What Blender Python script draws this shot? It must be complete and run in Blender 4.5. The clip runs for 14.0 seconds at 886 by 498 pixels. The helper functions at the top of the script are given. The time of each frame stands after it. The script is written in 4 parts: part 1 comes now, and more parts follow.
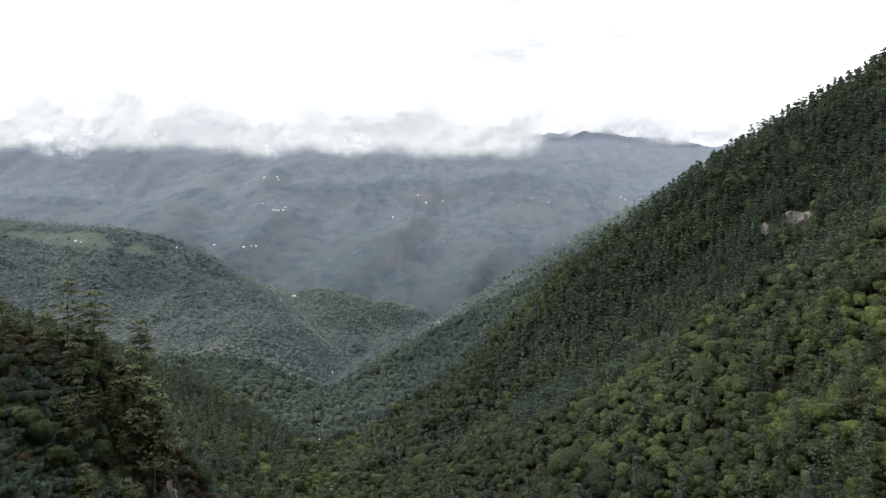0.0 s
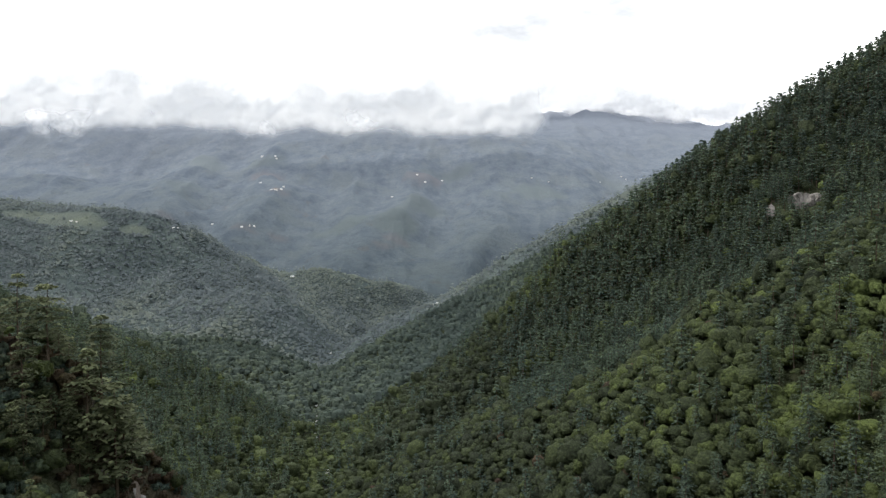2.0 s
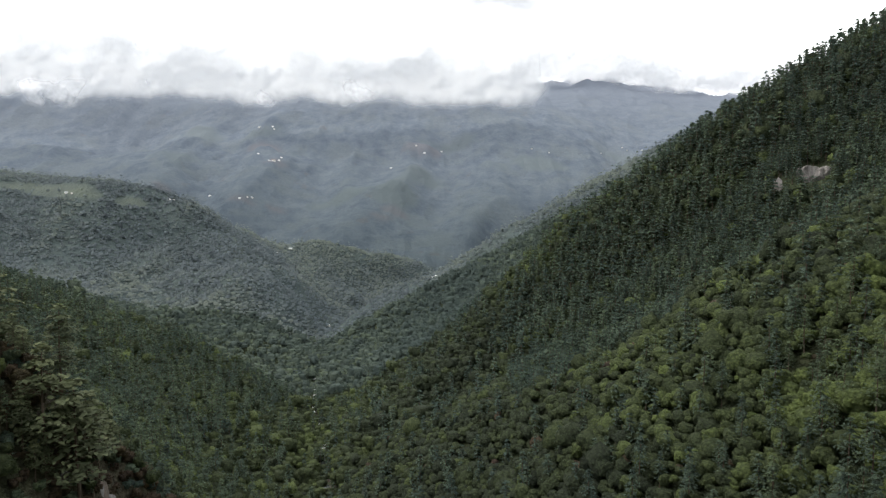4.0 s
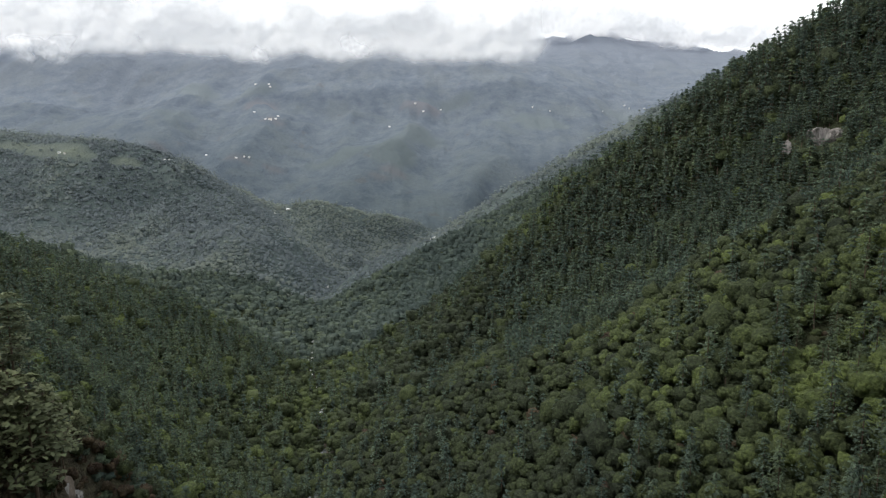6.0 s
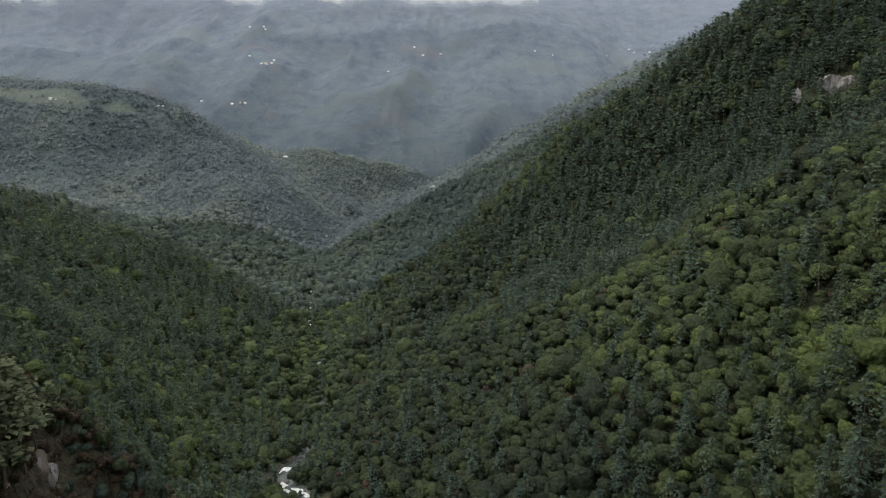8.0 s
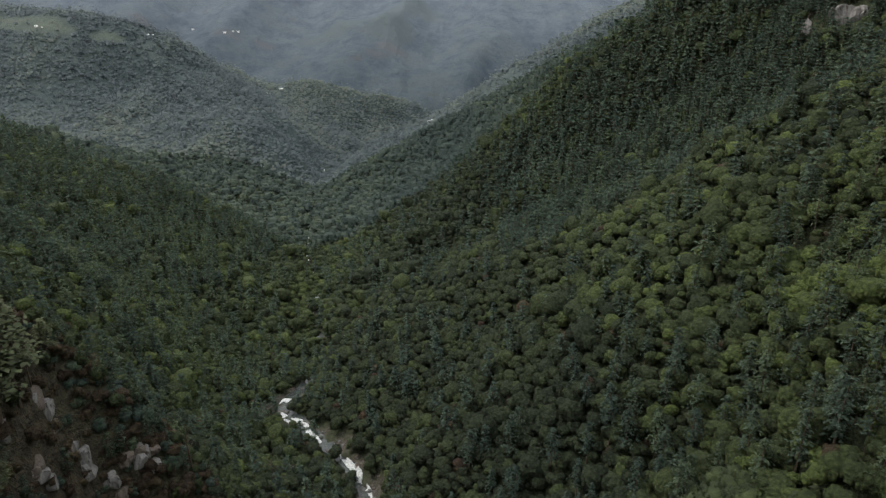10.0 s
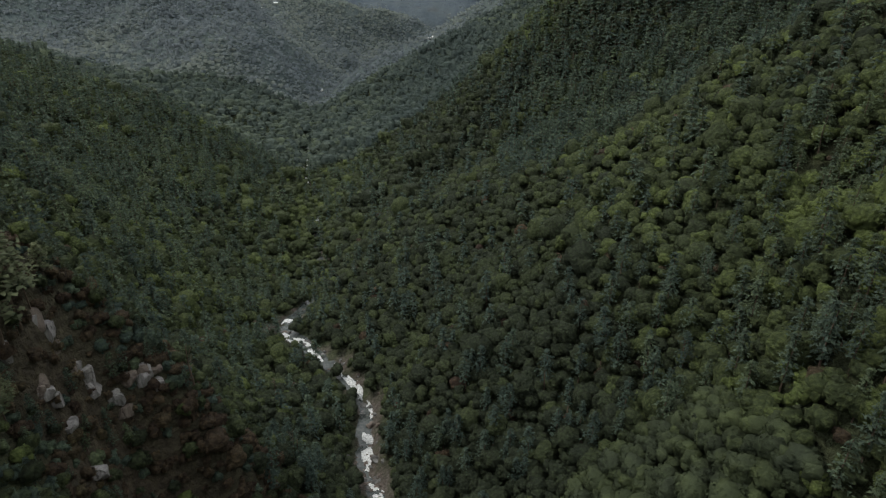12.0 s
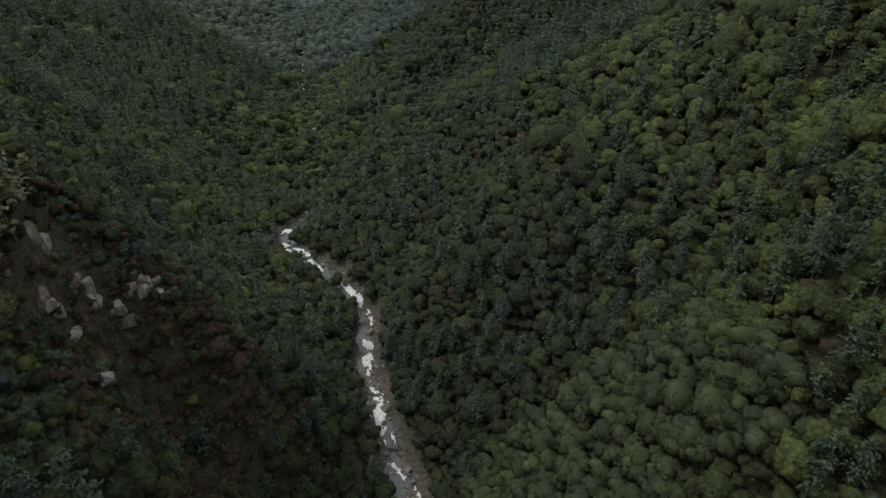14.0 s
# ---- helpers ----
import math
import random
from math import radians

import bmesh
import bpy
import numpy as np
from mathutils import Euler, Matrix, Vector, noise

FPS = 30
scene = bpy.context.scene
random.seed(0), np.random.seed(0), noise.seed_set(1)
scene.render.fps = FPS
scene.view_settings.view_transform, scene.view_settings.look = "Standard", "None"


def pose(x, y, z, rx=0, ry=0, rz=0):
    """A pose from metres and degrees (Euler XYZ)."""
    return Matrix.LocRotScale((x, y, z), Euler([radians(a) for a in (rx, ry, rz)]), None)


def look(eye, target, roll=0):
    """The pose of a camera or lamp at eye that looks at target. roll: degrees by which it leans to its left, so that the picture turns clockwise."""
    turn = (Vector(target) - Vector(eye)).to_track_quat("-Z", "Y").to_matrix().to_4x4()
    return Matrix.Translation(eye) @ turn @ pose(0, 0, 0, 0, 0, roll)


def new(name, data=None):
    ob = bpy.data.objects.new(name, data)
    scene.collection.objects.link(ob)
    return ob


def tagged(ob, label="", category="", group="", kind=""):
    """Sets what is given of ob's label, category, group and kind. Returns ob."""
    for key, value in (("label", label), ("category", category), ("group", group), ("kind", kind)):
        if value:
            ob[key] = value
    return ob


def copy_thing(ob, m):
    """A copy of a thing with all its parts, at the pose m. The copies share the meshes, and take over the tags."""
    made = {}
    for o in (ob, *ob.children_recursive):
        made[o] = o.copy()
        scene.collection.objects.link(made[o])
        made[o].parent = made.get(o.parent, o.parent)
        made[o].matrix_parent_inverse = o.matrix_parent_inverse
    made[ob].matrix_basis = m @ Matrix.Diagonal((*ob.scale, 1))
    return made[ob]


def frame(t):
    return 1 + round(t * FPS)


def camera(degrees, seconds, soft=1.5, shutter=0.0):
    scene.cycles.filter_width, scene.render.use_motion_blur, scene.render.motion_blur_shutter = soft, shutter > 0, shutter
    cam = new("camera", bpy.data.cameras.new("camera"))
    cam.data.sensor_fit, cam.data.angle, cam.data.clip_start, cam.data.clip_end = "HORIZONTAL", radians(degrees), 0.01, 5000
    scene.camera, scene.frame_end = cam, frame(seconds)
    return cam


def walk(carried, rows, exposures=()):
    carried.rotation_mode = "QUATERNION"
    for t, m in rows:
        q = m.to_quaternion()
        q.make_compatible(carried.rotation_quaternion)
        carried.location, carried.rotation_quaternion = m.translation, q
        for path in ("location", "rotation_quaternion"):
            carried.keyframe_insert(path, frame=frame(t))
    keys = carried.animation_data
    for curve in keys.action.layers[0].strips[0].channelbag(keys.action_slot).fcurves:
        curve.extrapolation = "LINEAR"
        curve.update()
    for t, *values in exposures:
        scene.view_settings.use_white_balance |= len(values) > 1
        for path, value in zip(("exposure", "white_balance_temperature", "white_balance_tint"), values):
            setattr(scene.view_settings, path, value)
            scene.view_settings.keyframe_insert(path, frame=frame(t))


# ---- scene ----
# The flight: seconds, place in metres, then yaw, pitch and roll in degrees.
FLIGHT = [
    (0, -0.02, -0.02, 300.02, 0.00, 0.00, -0.04),
    (0.5, 0.57, 2.99, 300.50, -0.01, -0.36, -0.04),
    (1, 0.99, 5.95, 300.96, -0.02, -0.81, -0.00),
    (1.5, 1.55, 8.72, 301.38, -0.01, -1.32, -0.00),
    (2, 2.09, 11.31, 301.76, -0.03, -1.90, 0.01),
    (2.5, 2.45, 13.96, 302.17, -0.06, -2.56, 0.02),
    (3, 2.88, 16.59, 302.47, -0.05, -3.15, 0.04),
    (5.5, 5.37, 29.69, 305.62, -0.08, -7.27, 0.01),
    (6, 5.88, 32.37, 306.18, -0.09, -8.31, 0.01),
    (6.5, 6.66, 35.09, 306.74, -0.07, -9.44, -0.00),
    (7, 7.19, 37.19, 307.25, -0.05, -10.56, 0.02),
    (7.5, 7.59, 38.89, 307.65, -0.08, -11.82, 0.04),
    (8, 8.24, 40.00, 307.96, -0.05, -13.15, 0.05),
    (10.5, 9.94, 42.01, 308.15, -0.15, -20.81, 0.32),
    (11, 10.30, 42.23, 308.15, -0.11, -22.55, 0.35),
    (11.5, 10.60, 42.41, 308.18, -0.08, -24.38, 0.35),
    (12, 10.93, 42.67, 308.23, -0.08, -26.28, 0.41),
    (12.5, 11.26, 42.91, 308.25, -0.09, -28.25, 0.44),
    (13, 11.44, 43.23, 308.28, -0.10, -30.31, 0.47),
    (13.5, 11.63, 43.45, 308.34, -0.11, -32.44, 0.48),
    (14, 11.90, 43.73, 308.42, -0.09, -34.65, 0.48),
]
cam = camera(71.05, 14.0, soft=1.3)
walk(cam, [(t, pose(x, y, z, 90 + pitch, 0, yaw) @ pose(0, 0, 0, 0, 0, roll))
           for t, x, y, z, yaw, pitch, roll in FLIGHT],
     exposures=[(0, 0.22), (6, 0.12), (11, -0.12), (14, -0.34)])

# ---- daylight under a high overcast ----
SUN_UP, SUN_ROUND = radians(52), radians(-65)   # height, and turn from the y axis towards +x
world = bpy.data.worlds.new("overcast")
world.use_nodes = True
scene.world = world
wn, wl = world.node_tree.nodes, world.node_tree.links
wn.clear()
w_out = wn.new("ShaderNodeOutputWorld")
w_bg = wn.new("ShaderNodeBackground")
w_bg.inputs["Strength"].default_value = 1.7
sky = wn.new("ShaderNodeTexSky")
sky.sky_type, sky.sun_disc = "NISHITA", False
sky.sun_elevation, sky.sun_rotation = SUN_UP, SUN_ROUND
sky.air_density, sky.dust_density = 1.0, 2.0
w_dim = wn.new("ShaderNodeVectorMath")
w_dim.operation = "SCALE"
w_dim.inputs["Scale"].default_value = 0.10
wl.new(sky.outputs["Color"], w_dim.inputs[0])
w_co = wn.new("ShaderNodeTexCoord")
w_map = wn.new("ShaderNodeMapping")
w_map.inputs["Scale"].default_value = (1.0, 1.0, 2.6)
wl.new(w_co.outputs["Generated"], w_map.inputs["Vector"])
w_noise = wn.new("ShaderNodeTexNoise")
w_noise.inputs["Scale"].default_value = 3.2
w_noise.inputs["Detail"].default_value = 7.0
w_noise.inputs["Roughness"].default_value = 0.55
wl.new(w_map.outputs["Vector"], w_noise.inputs["Vector"])
w_ramp = wn.new("ShaderNodeValToRGB")
w_ramp.color_ramp.elements[0].position = 0.33
w_ramp.color_ramp.elements[0].color = (0.40, 0.41, 0.425, 1)
w_ramp.color_ramp.elements[1].position = 0.57
w_ramp.color_ramp.elements[1].color = (1.10, 1.11, 1.11, 1)
wl.new(w_noise.outputs["Fac"], w_ramp.inputs["Fac"])
w_mix = wn.new("ShaderNodeMix")
w_mix.data_type = "RGBA"
w_mix.inputs["Factor"].default_value = 0.9
wl.new(w_dim.outputs["Vector"], w_mix.inputs["A"])
wl.new(w_ramp.outputs["Color"], w_mix.inputs["B"])
wl.new(w_mix.outputs["Result"], w_bg.inputs["Color"])
wl.new(w_bg.outputs["Background"], w_out.inputs["Surface"])

sun = new("sun", bpy.data.lights.new("sun", "SUN"))
sun.data.energy, sun.data.angle, sun.data.color = 2.0, radians(14), (1.0, 0.95, 0.86)
sun.matrix_world = look((0, 0, 0), (-math.cos(SUN_UP) * math.sin(SUN_ROUND), -math.cos(SUN_UP) * math.cos(SUN_ROUND), -math.sin(SUN_UP)))


# ---- materials ----
class Nodes:
    """A short way to write a node material."""

    def __init__(self, name):
        self.mat = bpy.data.materials.new(name)
        self.mat.use_nodes = True
        self.tree = self.mat.node_tree
        self.tree.nodes.clear()
        self.out = self.add("ShaderNodeOutputMaterial")

    def add(self, kind, **inputs):
        node = self.tree.nodes.new(kind)
        for key, value in inputs.items():
            self.put(node.inputs[key.replace("_", " ")], value)
        return node

    def put(self, socket, value):
        if isinstance(value, bpy.types.NodeSocket):
            self.tree.links.new(value, socket)
        else:
            socket.default_value = value

    def noise(self, scale, detail=4, rough=0.55, vector=None):
        node = self.add("ShaderNodeTexNoise", Scale=scale, Detail=detail, Roughness=rough)
        if vector is None:
            vector = self.add("ShaderNodeTexCoord").outputs["Object"]
        self.put(node.inputs["Vector"], vector)
        return node.outputs["Fac"]

    def ramp(self, fac, *stops):
        node = self.add("ShaderNodeValToRGB", Fac=fac)
        ramp = node.color_ramp
        while len(ramp.elements) < len(stops):
            ramp.elements.new(0.5)
        for el, (at, colour) in zip(ramp.elements, stops):
            el.position, el.color = at, (*colour, 1)
        return node.outputs["Color"]

    def mix(self, fac, a, b, blend="MIX"):
        node = self.tree.nodes.new("ShaderNodeMix")
        node.data_type, node.blend_type = "RGBA", blend
        self.put(node.inputs[0], fac)
        for socket, value in ((node.inputs[6], a), (node.inputs[7], b)):
            self.put(socket, (*value, 1) if isinstance(value, tuple) and len(value) == 3 else value)
        return node.outputs[2]

    def maths(self, op, a, b=0.0, clamp=False):
        node = self.tree.nodes.new("ShaderNodeMath")
        node.operation, node.use_clamp = op, clamp
        self.put(node.inputs[0], a)
        self.put(node.inputs[1], b)
        return node.outputs[0]

    def bump(self, height, strength, distance):
        return self.add("ShaderNodeBump", Height=height, Strength=strength, Distance=distance).outputs["Normal"]

    def principled(self, colour, rough=0.7, normal=None, specular=0.3, **more):
        node = self.tree.nodes.new("ShaderNodeBsdfPrincipled")
        self.put(node.inputs["Base Color"], (*colour, 1) if isinstance(colour, tuple) and len(colour) == 3 else colour)
        self.put(node.inputs["Roughness"], rough)
        self.put(node.inputs["Specular IOR Level"], specular)
        if normal is not None:
            self.put(node.inputs["Normal"], normal)
        for key, value in more.items():
            self.put(node.inputs[key.replace("_", " ")], value)
        return node.outputs[0]

    def done(self, shader):
        self.put(self.out.inputs["Surface"], shader)
        return self.mat


def foliage(name, dark, mid, light, per_object, vivid=1.0, thinness=0.25):
    """Leaves whose hue changes from tree to tree and from clump to clump, the gaps painted darker as shade."""
    n = Nodes(name)
    if per_object:
        tree = n.maths("ADD", n.maths("MULTIPLY", n.add("ShaderNodeObjectInfo").outputs["Random"], 0.36), 0.0)
    else:
        at = n.add("ShaderNodeAttribute")
        at.attribute_name = "tint"
        tree = at.outputs["Fac"]
    clump = n.add("ShaderNodeNewGeometry").outputs["Random Per Island"]
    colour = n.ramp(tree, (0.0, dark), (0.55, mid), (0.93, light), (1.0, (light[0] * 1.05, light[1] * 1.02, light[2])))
    co = n.add("ShaderNodeTexCoord").outputs["Object"]
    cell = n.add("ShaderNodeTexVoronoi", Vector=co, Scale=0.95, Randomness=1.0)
    speck_shade = n.maths("ADD", n.maths("MULTIPLY", n.noise(2.0, 6, 0.7, co), 0.62), n.maths("MULTIPLY", n.maths("SUBTRACT", 0.9, cell.outputs["Distance"]), 0.42))
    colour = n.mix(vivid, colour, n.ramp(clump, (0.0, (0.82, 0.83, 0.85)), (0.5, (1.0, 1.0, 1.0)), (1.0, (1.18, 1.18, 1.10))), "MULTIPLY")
    # Random specks plus painted crevice shade: darker towards each clump's edge.
    colour = n.mix(vivid, colour, n.ramp(speck_shade, (0.34, (0.62, 0.64, 0.66)), (0.5, (0.98, 0.98, 0.98)), (0.64, (1.30, 1.30, 1.20))), "MULTIPLY")
    leaf = n.principled(colour, 0.65, n.bump(speck_shade, vivid, 1.6), specular=0.09)
    thin = n.add("ShaderNodeBsdfTranslucent", Color=colour).outputs[0]
    both = n.add("ShaderNodeMixShader", Fac=thinness)
    n.put(both.inputs[1], leaf)
    n.put(both.inputs[2], thin)
    return n.done(both.outputs[0])


BROAD = ((0.044, 0.056, 0.036), (0.079, 0.101, 0.046), (0.136, 0.174, 0.062))
PINE = ((0.084, 0.121, 0.104), (0.113, 0.154, 0.112), (0.140, 0.182, 0.106))
# Bluer, paler woods farther off: haze painted into the leaf colour.
FAR_HAZED = ((0.122, 0.150, 0.170), (0.156, 0.188, 0.202), (0.204, 0.238, 0.208))
MIDWAY_HAZED = ((0.072, 0.098, 0.092), (0.097, 0.127, 0.106), (0.132, 0.164, 0.114))
DRY = ((0.078, 0.057, 0.043), (0.108, 0.083, 0.057), (0.118, 0.100, 0.060))
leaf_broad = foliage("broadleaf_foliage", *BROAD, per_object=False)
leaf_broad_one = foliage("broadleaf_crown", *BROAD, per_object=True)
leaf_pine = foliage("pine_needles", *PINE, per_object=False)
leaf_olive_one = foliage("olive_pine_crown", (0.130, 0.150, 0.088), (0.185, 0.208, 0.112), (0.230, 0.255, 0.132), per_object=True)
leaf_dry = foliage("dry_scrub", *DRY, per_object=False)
leaf_mid = foliage("valley_foliage_hazed", *MIDWAY_HAZED, per_object=False, vivid=0.75, thinness=0.35)
leaf_far = foliage("distant_woods_hazed", *FAR_HAZED, per_object=False, vivid=0.2, thinness=0.45)


def make_bark():
    n = Nodes("bark")
    grain = n.noise(9.0, 6, 0.7)
    colour = n.ramp(grain, (0.3, (0.06, 0.045, 0.035)), (0.7, (0.17, 0.13, 0.10)))
    return n.done(n.principled(colour, 0.9, n.bump(grain, 0.6, 0.05)))


def make_soil():
    n = Nodes("undergrowth")
    big, fine = n.noise(0.02, 6, 0.6), n.noise(0.45, 6, 0.65)
    colour = n.ramp(fine, (0.3, (0.032, 0.040, 0.024)), (0.55, (0.056, 0.069, 0.038)), (0.75, (0.082, 0.096, 0.050)))
    colour = n.mix(n.ramp(big, (0.55, (0, 0, 0)), (0.7, (0.6, 0.6, 0.6))), colour, (0.050, 0.050, 0.028))
    at = n.add("ShaderNodeAttribute")
    at.attribute_name = "open_ground"
    # Grass greyed and blued, the haze of distance put into its colour.
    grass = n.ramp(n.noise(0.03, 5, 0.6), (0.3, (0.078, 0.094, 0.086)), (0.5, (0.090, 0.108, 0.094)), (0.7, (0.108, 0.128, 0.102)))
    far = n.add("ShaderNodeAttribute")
    far.attribute_name = "hazed_pasture"
    # Bluish brush with haze painted in, blended over the ground by distance.
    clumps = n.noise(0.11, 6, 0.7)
    hazed_brush = n.ramp(clumps, (0.34, (0.048, 0.065, 0.069)), (0.5, (0.064, 0.084, 0.085)), (0.66, (0.084, 0.106, 0.098)))
    colour = n.mix(far.outputs["Fac"], colour, hazed_brush)
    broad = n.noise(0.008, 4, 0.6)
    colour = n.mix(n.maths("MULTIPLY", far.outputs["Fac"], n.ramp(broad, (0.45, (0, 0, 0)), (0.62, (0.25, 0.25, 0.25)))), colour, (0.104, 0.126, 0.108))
    colour = n.mix(at.outputs["Fac"], colour, grass)
    bed = n.add("ShaderNodeAttribute")
    bed.attribute_name = "gravel"
    colour = n.mix(bed.outputs["Fac"], colour, n.ramp(n.noise(0.8, 6, 0.7), (0.35, (0.050, 0.044, 0.038)), (0.52, (0.098, 0.086, 0.074)), (0.68, (0.170, 0.155, 0.138))))
    dry = n.add("ShaderNodeAttribute")
    dry.attribute_name = "dry_earth"
    colour = n.mix(dry.outputs["Fac"], colour, n.ramp(fine, (0.35, (0.040, 0.034, 0.026)), (0.65, (0.078, 0.066, 0.047))))
    return n.done(n.principled(colour, 0.95, n.bump(clumps, 1.0, 5.0), specular=0.1))


def make_distance():
    """Far slopes of woods, fields and bare earth, haze painted into the colour with distance."""
    n = Nodes("distant_slopes_hazed")
    co = n.add("ShaderNodeTexCoord").outputs["Object"]
    crowns = n.noise(0.085, 5, 0.7, co)
    wood = n.noise(0.016, 8, 0.66, co)
    field = n.noise(0.0052, 6, 0.62, co)
    earth = n.noise(0.011, 5, 0.62, n.add("ShaderNodeMapping", Vector=co, Location=(900.0, 40.0, 0.0)).outputs[0])
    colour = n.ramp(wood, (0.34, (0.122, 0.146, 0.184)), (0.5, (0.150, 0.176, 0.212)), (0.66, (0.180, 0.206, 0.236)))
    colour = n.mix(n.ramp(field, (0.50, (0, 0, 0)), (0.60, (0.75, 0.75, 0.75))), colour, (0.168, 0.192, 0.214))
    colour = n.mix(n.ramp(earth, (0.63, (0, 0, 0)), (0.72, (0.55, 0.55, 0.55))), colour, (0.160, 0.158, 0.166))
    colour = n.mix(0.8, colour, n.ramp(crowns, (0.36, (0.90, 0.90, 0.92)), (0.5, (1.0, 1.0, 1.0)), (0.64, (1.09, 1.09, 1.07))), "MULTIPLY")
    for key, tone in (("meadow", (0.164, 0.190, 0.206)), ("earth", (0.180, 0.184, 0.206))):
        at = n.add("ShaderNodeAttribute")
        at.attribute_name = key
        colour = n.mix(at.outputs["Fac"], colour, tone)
    # Haze graded in the colour: darker and greener nearer than 3300 m.
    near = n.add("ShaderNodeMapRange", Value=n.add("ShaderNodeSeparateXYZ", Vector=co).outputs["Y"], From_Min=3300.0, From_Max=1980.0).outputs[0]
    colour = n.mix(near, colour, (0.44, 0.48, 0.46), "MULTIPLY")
    # Past 3300 m the colour fades into painted blue haze.
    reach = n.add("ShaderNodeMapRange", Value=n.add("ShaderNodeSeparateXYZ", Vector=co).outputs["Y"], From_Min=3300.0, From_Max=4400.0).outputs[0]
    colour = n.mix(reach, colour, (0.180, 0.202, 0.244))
    relief = n.maths("ADD", n.maths("MULTIPLY", wood, 19.0), n.maths("MULTIPLY", crowns, 3.0))
    return n.done(n.principled(colour, 1.0, n.bump(relief, 1.0, 1.0), specular=0.0))


def make_rock(name, low, high):
    n = Nodes(name)
    co = n.add("ShaderNodeTexCoord").outputs["Object"]
    streak = n.add("ShaderNodeMapping", Vector=co, Scale=(0.5, 0.5, 0.12)).outputs[0]
    a, b = n.noise(0.9, 7, 0.65, streak), n.noise(2.6, 6, 0.65, co)
    colour = n.ramp(a, (0.34, low), (0.62, high))
    colour = n.mix(n.ramp(b, (0.55, (0, 0, 0)), (0.7, (0.7, 0.7, 0.7))), colour, (low[0] * 0.5, low[1] * 0.55, low[2] * 0.5))
    return n.done(n.principled(colour, 0.9, n.bump(b, 0.7, 0.3)))


def make_water():
    n = Nodes("stream_water")
    co = n.add("ShaderNodeTexCoord").outputs["Object"]
    ripple = n.noise(0.7, 5, 0.6, co)
    colour = n.ramp(ripple, (0.35, (0.030, 0.040, 0.038)), (0.62, (0.075, 0.085, 0.080)))
    return n.done(n.principled(colour, 0.16, n.bump(ripple, 0.5, 0.4), specular=0.5))


def make_foam():
    n = Nodes("white_water")
    f = n.noise(1.3, 6, 0.7)
    colour = n.ramp(f, (0.36, (0.22, 0.24, 0.24)), (0.60, (0.70, 0.72, 0.72)))
    return n.done(n.principled(colour, 0.7, n.bump(f, 0.8, 0.3)))


def make_paint(name, colour):
    n = Nodes(name)
    f = n.noise(0.8, 5, 0.6)
    return n.done(n.principled(n.mix(n.ramp(f, (0.4, (0, 0, 0)), (0.7, (0.4, 0.4, 0.4))), colour, tuple(c * 0.6 for c in colour)), 0.7))


def make_cloud(name, white, relief, size, low, high, ragged, glow):
    """Soft cloud: thins out by the density that its mesh carries, broken by billows."""
    n = Nodes(name)
    at = n.add("ShaderNodeAttribute")
    at.attribute_name = "body"
    co = n.add("ShaderNodeTexCoord").outputs["Object"]
    billow = n.noise(1.0 / size, 5, 0.52, co)
    thick = n.maths("ADD", at.outputs["Fac"], n.maths("MULTIPLY", n.maths("SUBTRACT", billow, 0.5), ragged))
    solid = n.add("ShaderNodeMapRange", Value=thick, From_Min=low, From_Max=high)
    solid.interpolation_type = "SMOOTHSTEP"
    normal = n.bump(billow, relief, 60.0)
    front = n.add("ShaderNodeBsdfDiffuse", Color=(white, white * 1.01, white * 1.03, 1), Normal=normal).outputs[0]
    back = n.add("ShaderNodeBsdfTranslucent", Color=(white * 0.96, white * 0.97, white, 1)).outputs[0]
    body = n.add("ShaderNodeMixShader", Fac=glow)
    n.put(body.inputs[1], front)
    n.put(body.inputs[2], back)
    clear = n.add("ShaderNodeBsdfTransparent").outputs[0]
    mix = n.add("ShaderNodeMixShader", Fac=solid.outputs[0])
    n.put(mix.inputs[1], clear)
    n.put(mix.inputs[2], body.outputs[0])
    return n.done(mix.outputs[0])


bark, soil, distance = make_bark(), make_soil(), make_distance()
rock_grey = make_rock("grey_rock", (0.066, 0.066, 0.064), (0.178, 0.178, 0.172))
rock_pale = make_rock("pale_rock", (0.064, 0.062, 0.062), (0.250, 0.242, 0.236))
rock_cliff = make_rock("cliff_rock", (0.120, 0.112, 0.108), (0.290, 0.270, 0.255))
rock_brown = make_rock("brown_rock", (0.066, 0.054, 0.046), (0.165, 0.138, 0.118))
water, foam, cloud_white = make_water(), make_foam(), make_cloud("cloud", 0.82, 0.15, 210.0, 0.12, 0.85, 0.9, 0.5)
cloud_bright = make_cloud("bright_cloud", 0.97, 0.1, 150.0, 0.12, 0.75, 0.9, 0.7)
wall_paint, roof_zinc, roof_tile = make_paint("white_wash", (0.75, 0.73, 0.70)), make_paint("zinc_roof", (0.78, 0.80, 0.82)), make_paint("clay_roof", (0.30, 0.23, 0.20))


# The lie of the land, in metres: streams and crests as lines of x, y and height above the sea.
STREAM = [(64, -360, 236), (36, -120, 184), (20, 40, 156), (12, 136, 142), (-4, 176, 134), (-16, 212, 129), (-20, 256, 126), (-40, 288, 124), (-76, 320, 122), (-70, 352, 116), (-64, 392, 108), (-80, 460, 100), (-104, 560, 90), (-132, 660, 80), (-155, 768, 72), (-180, 960, 56), (-220, 1240, 36), (-200, 1520, 20), (-40, 1840, 4), (240, 2160, -12)]
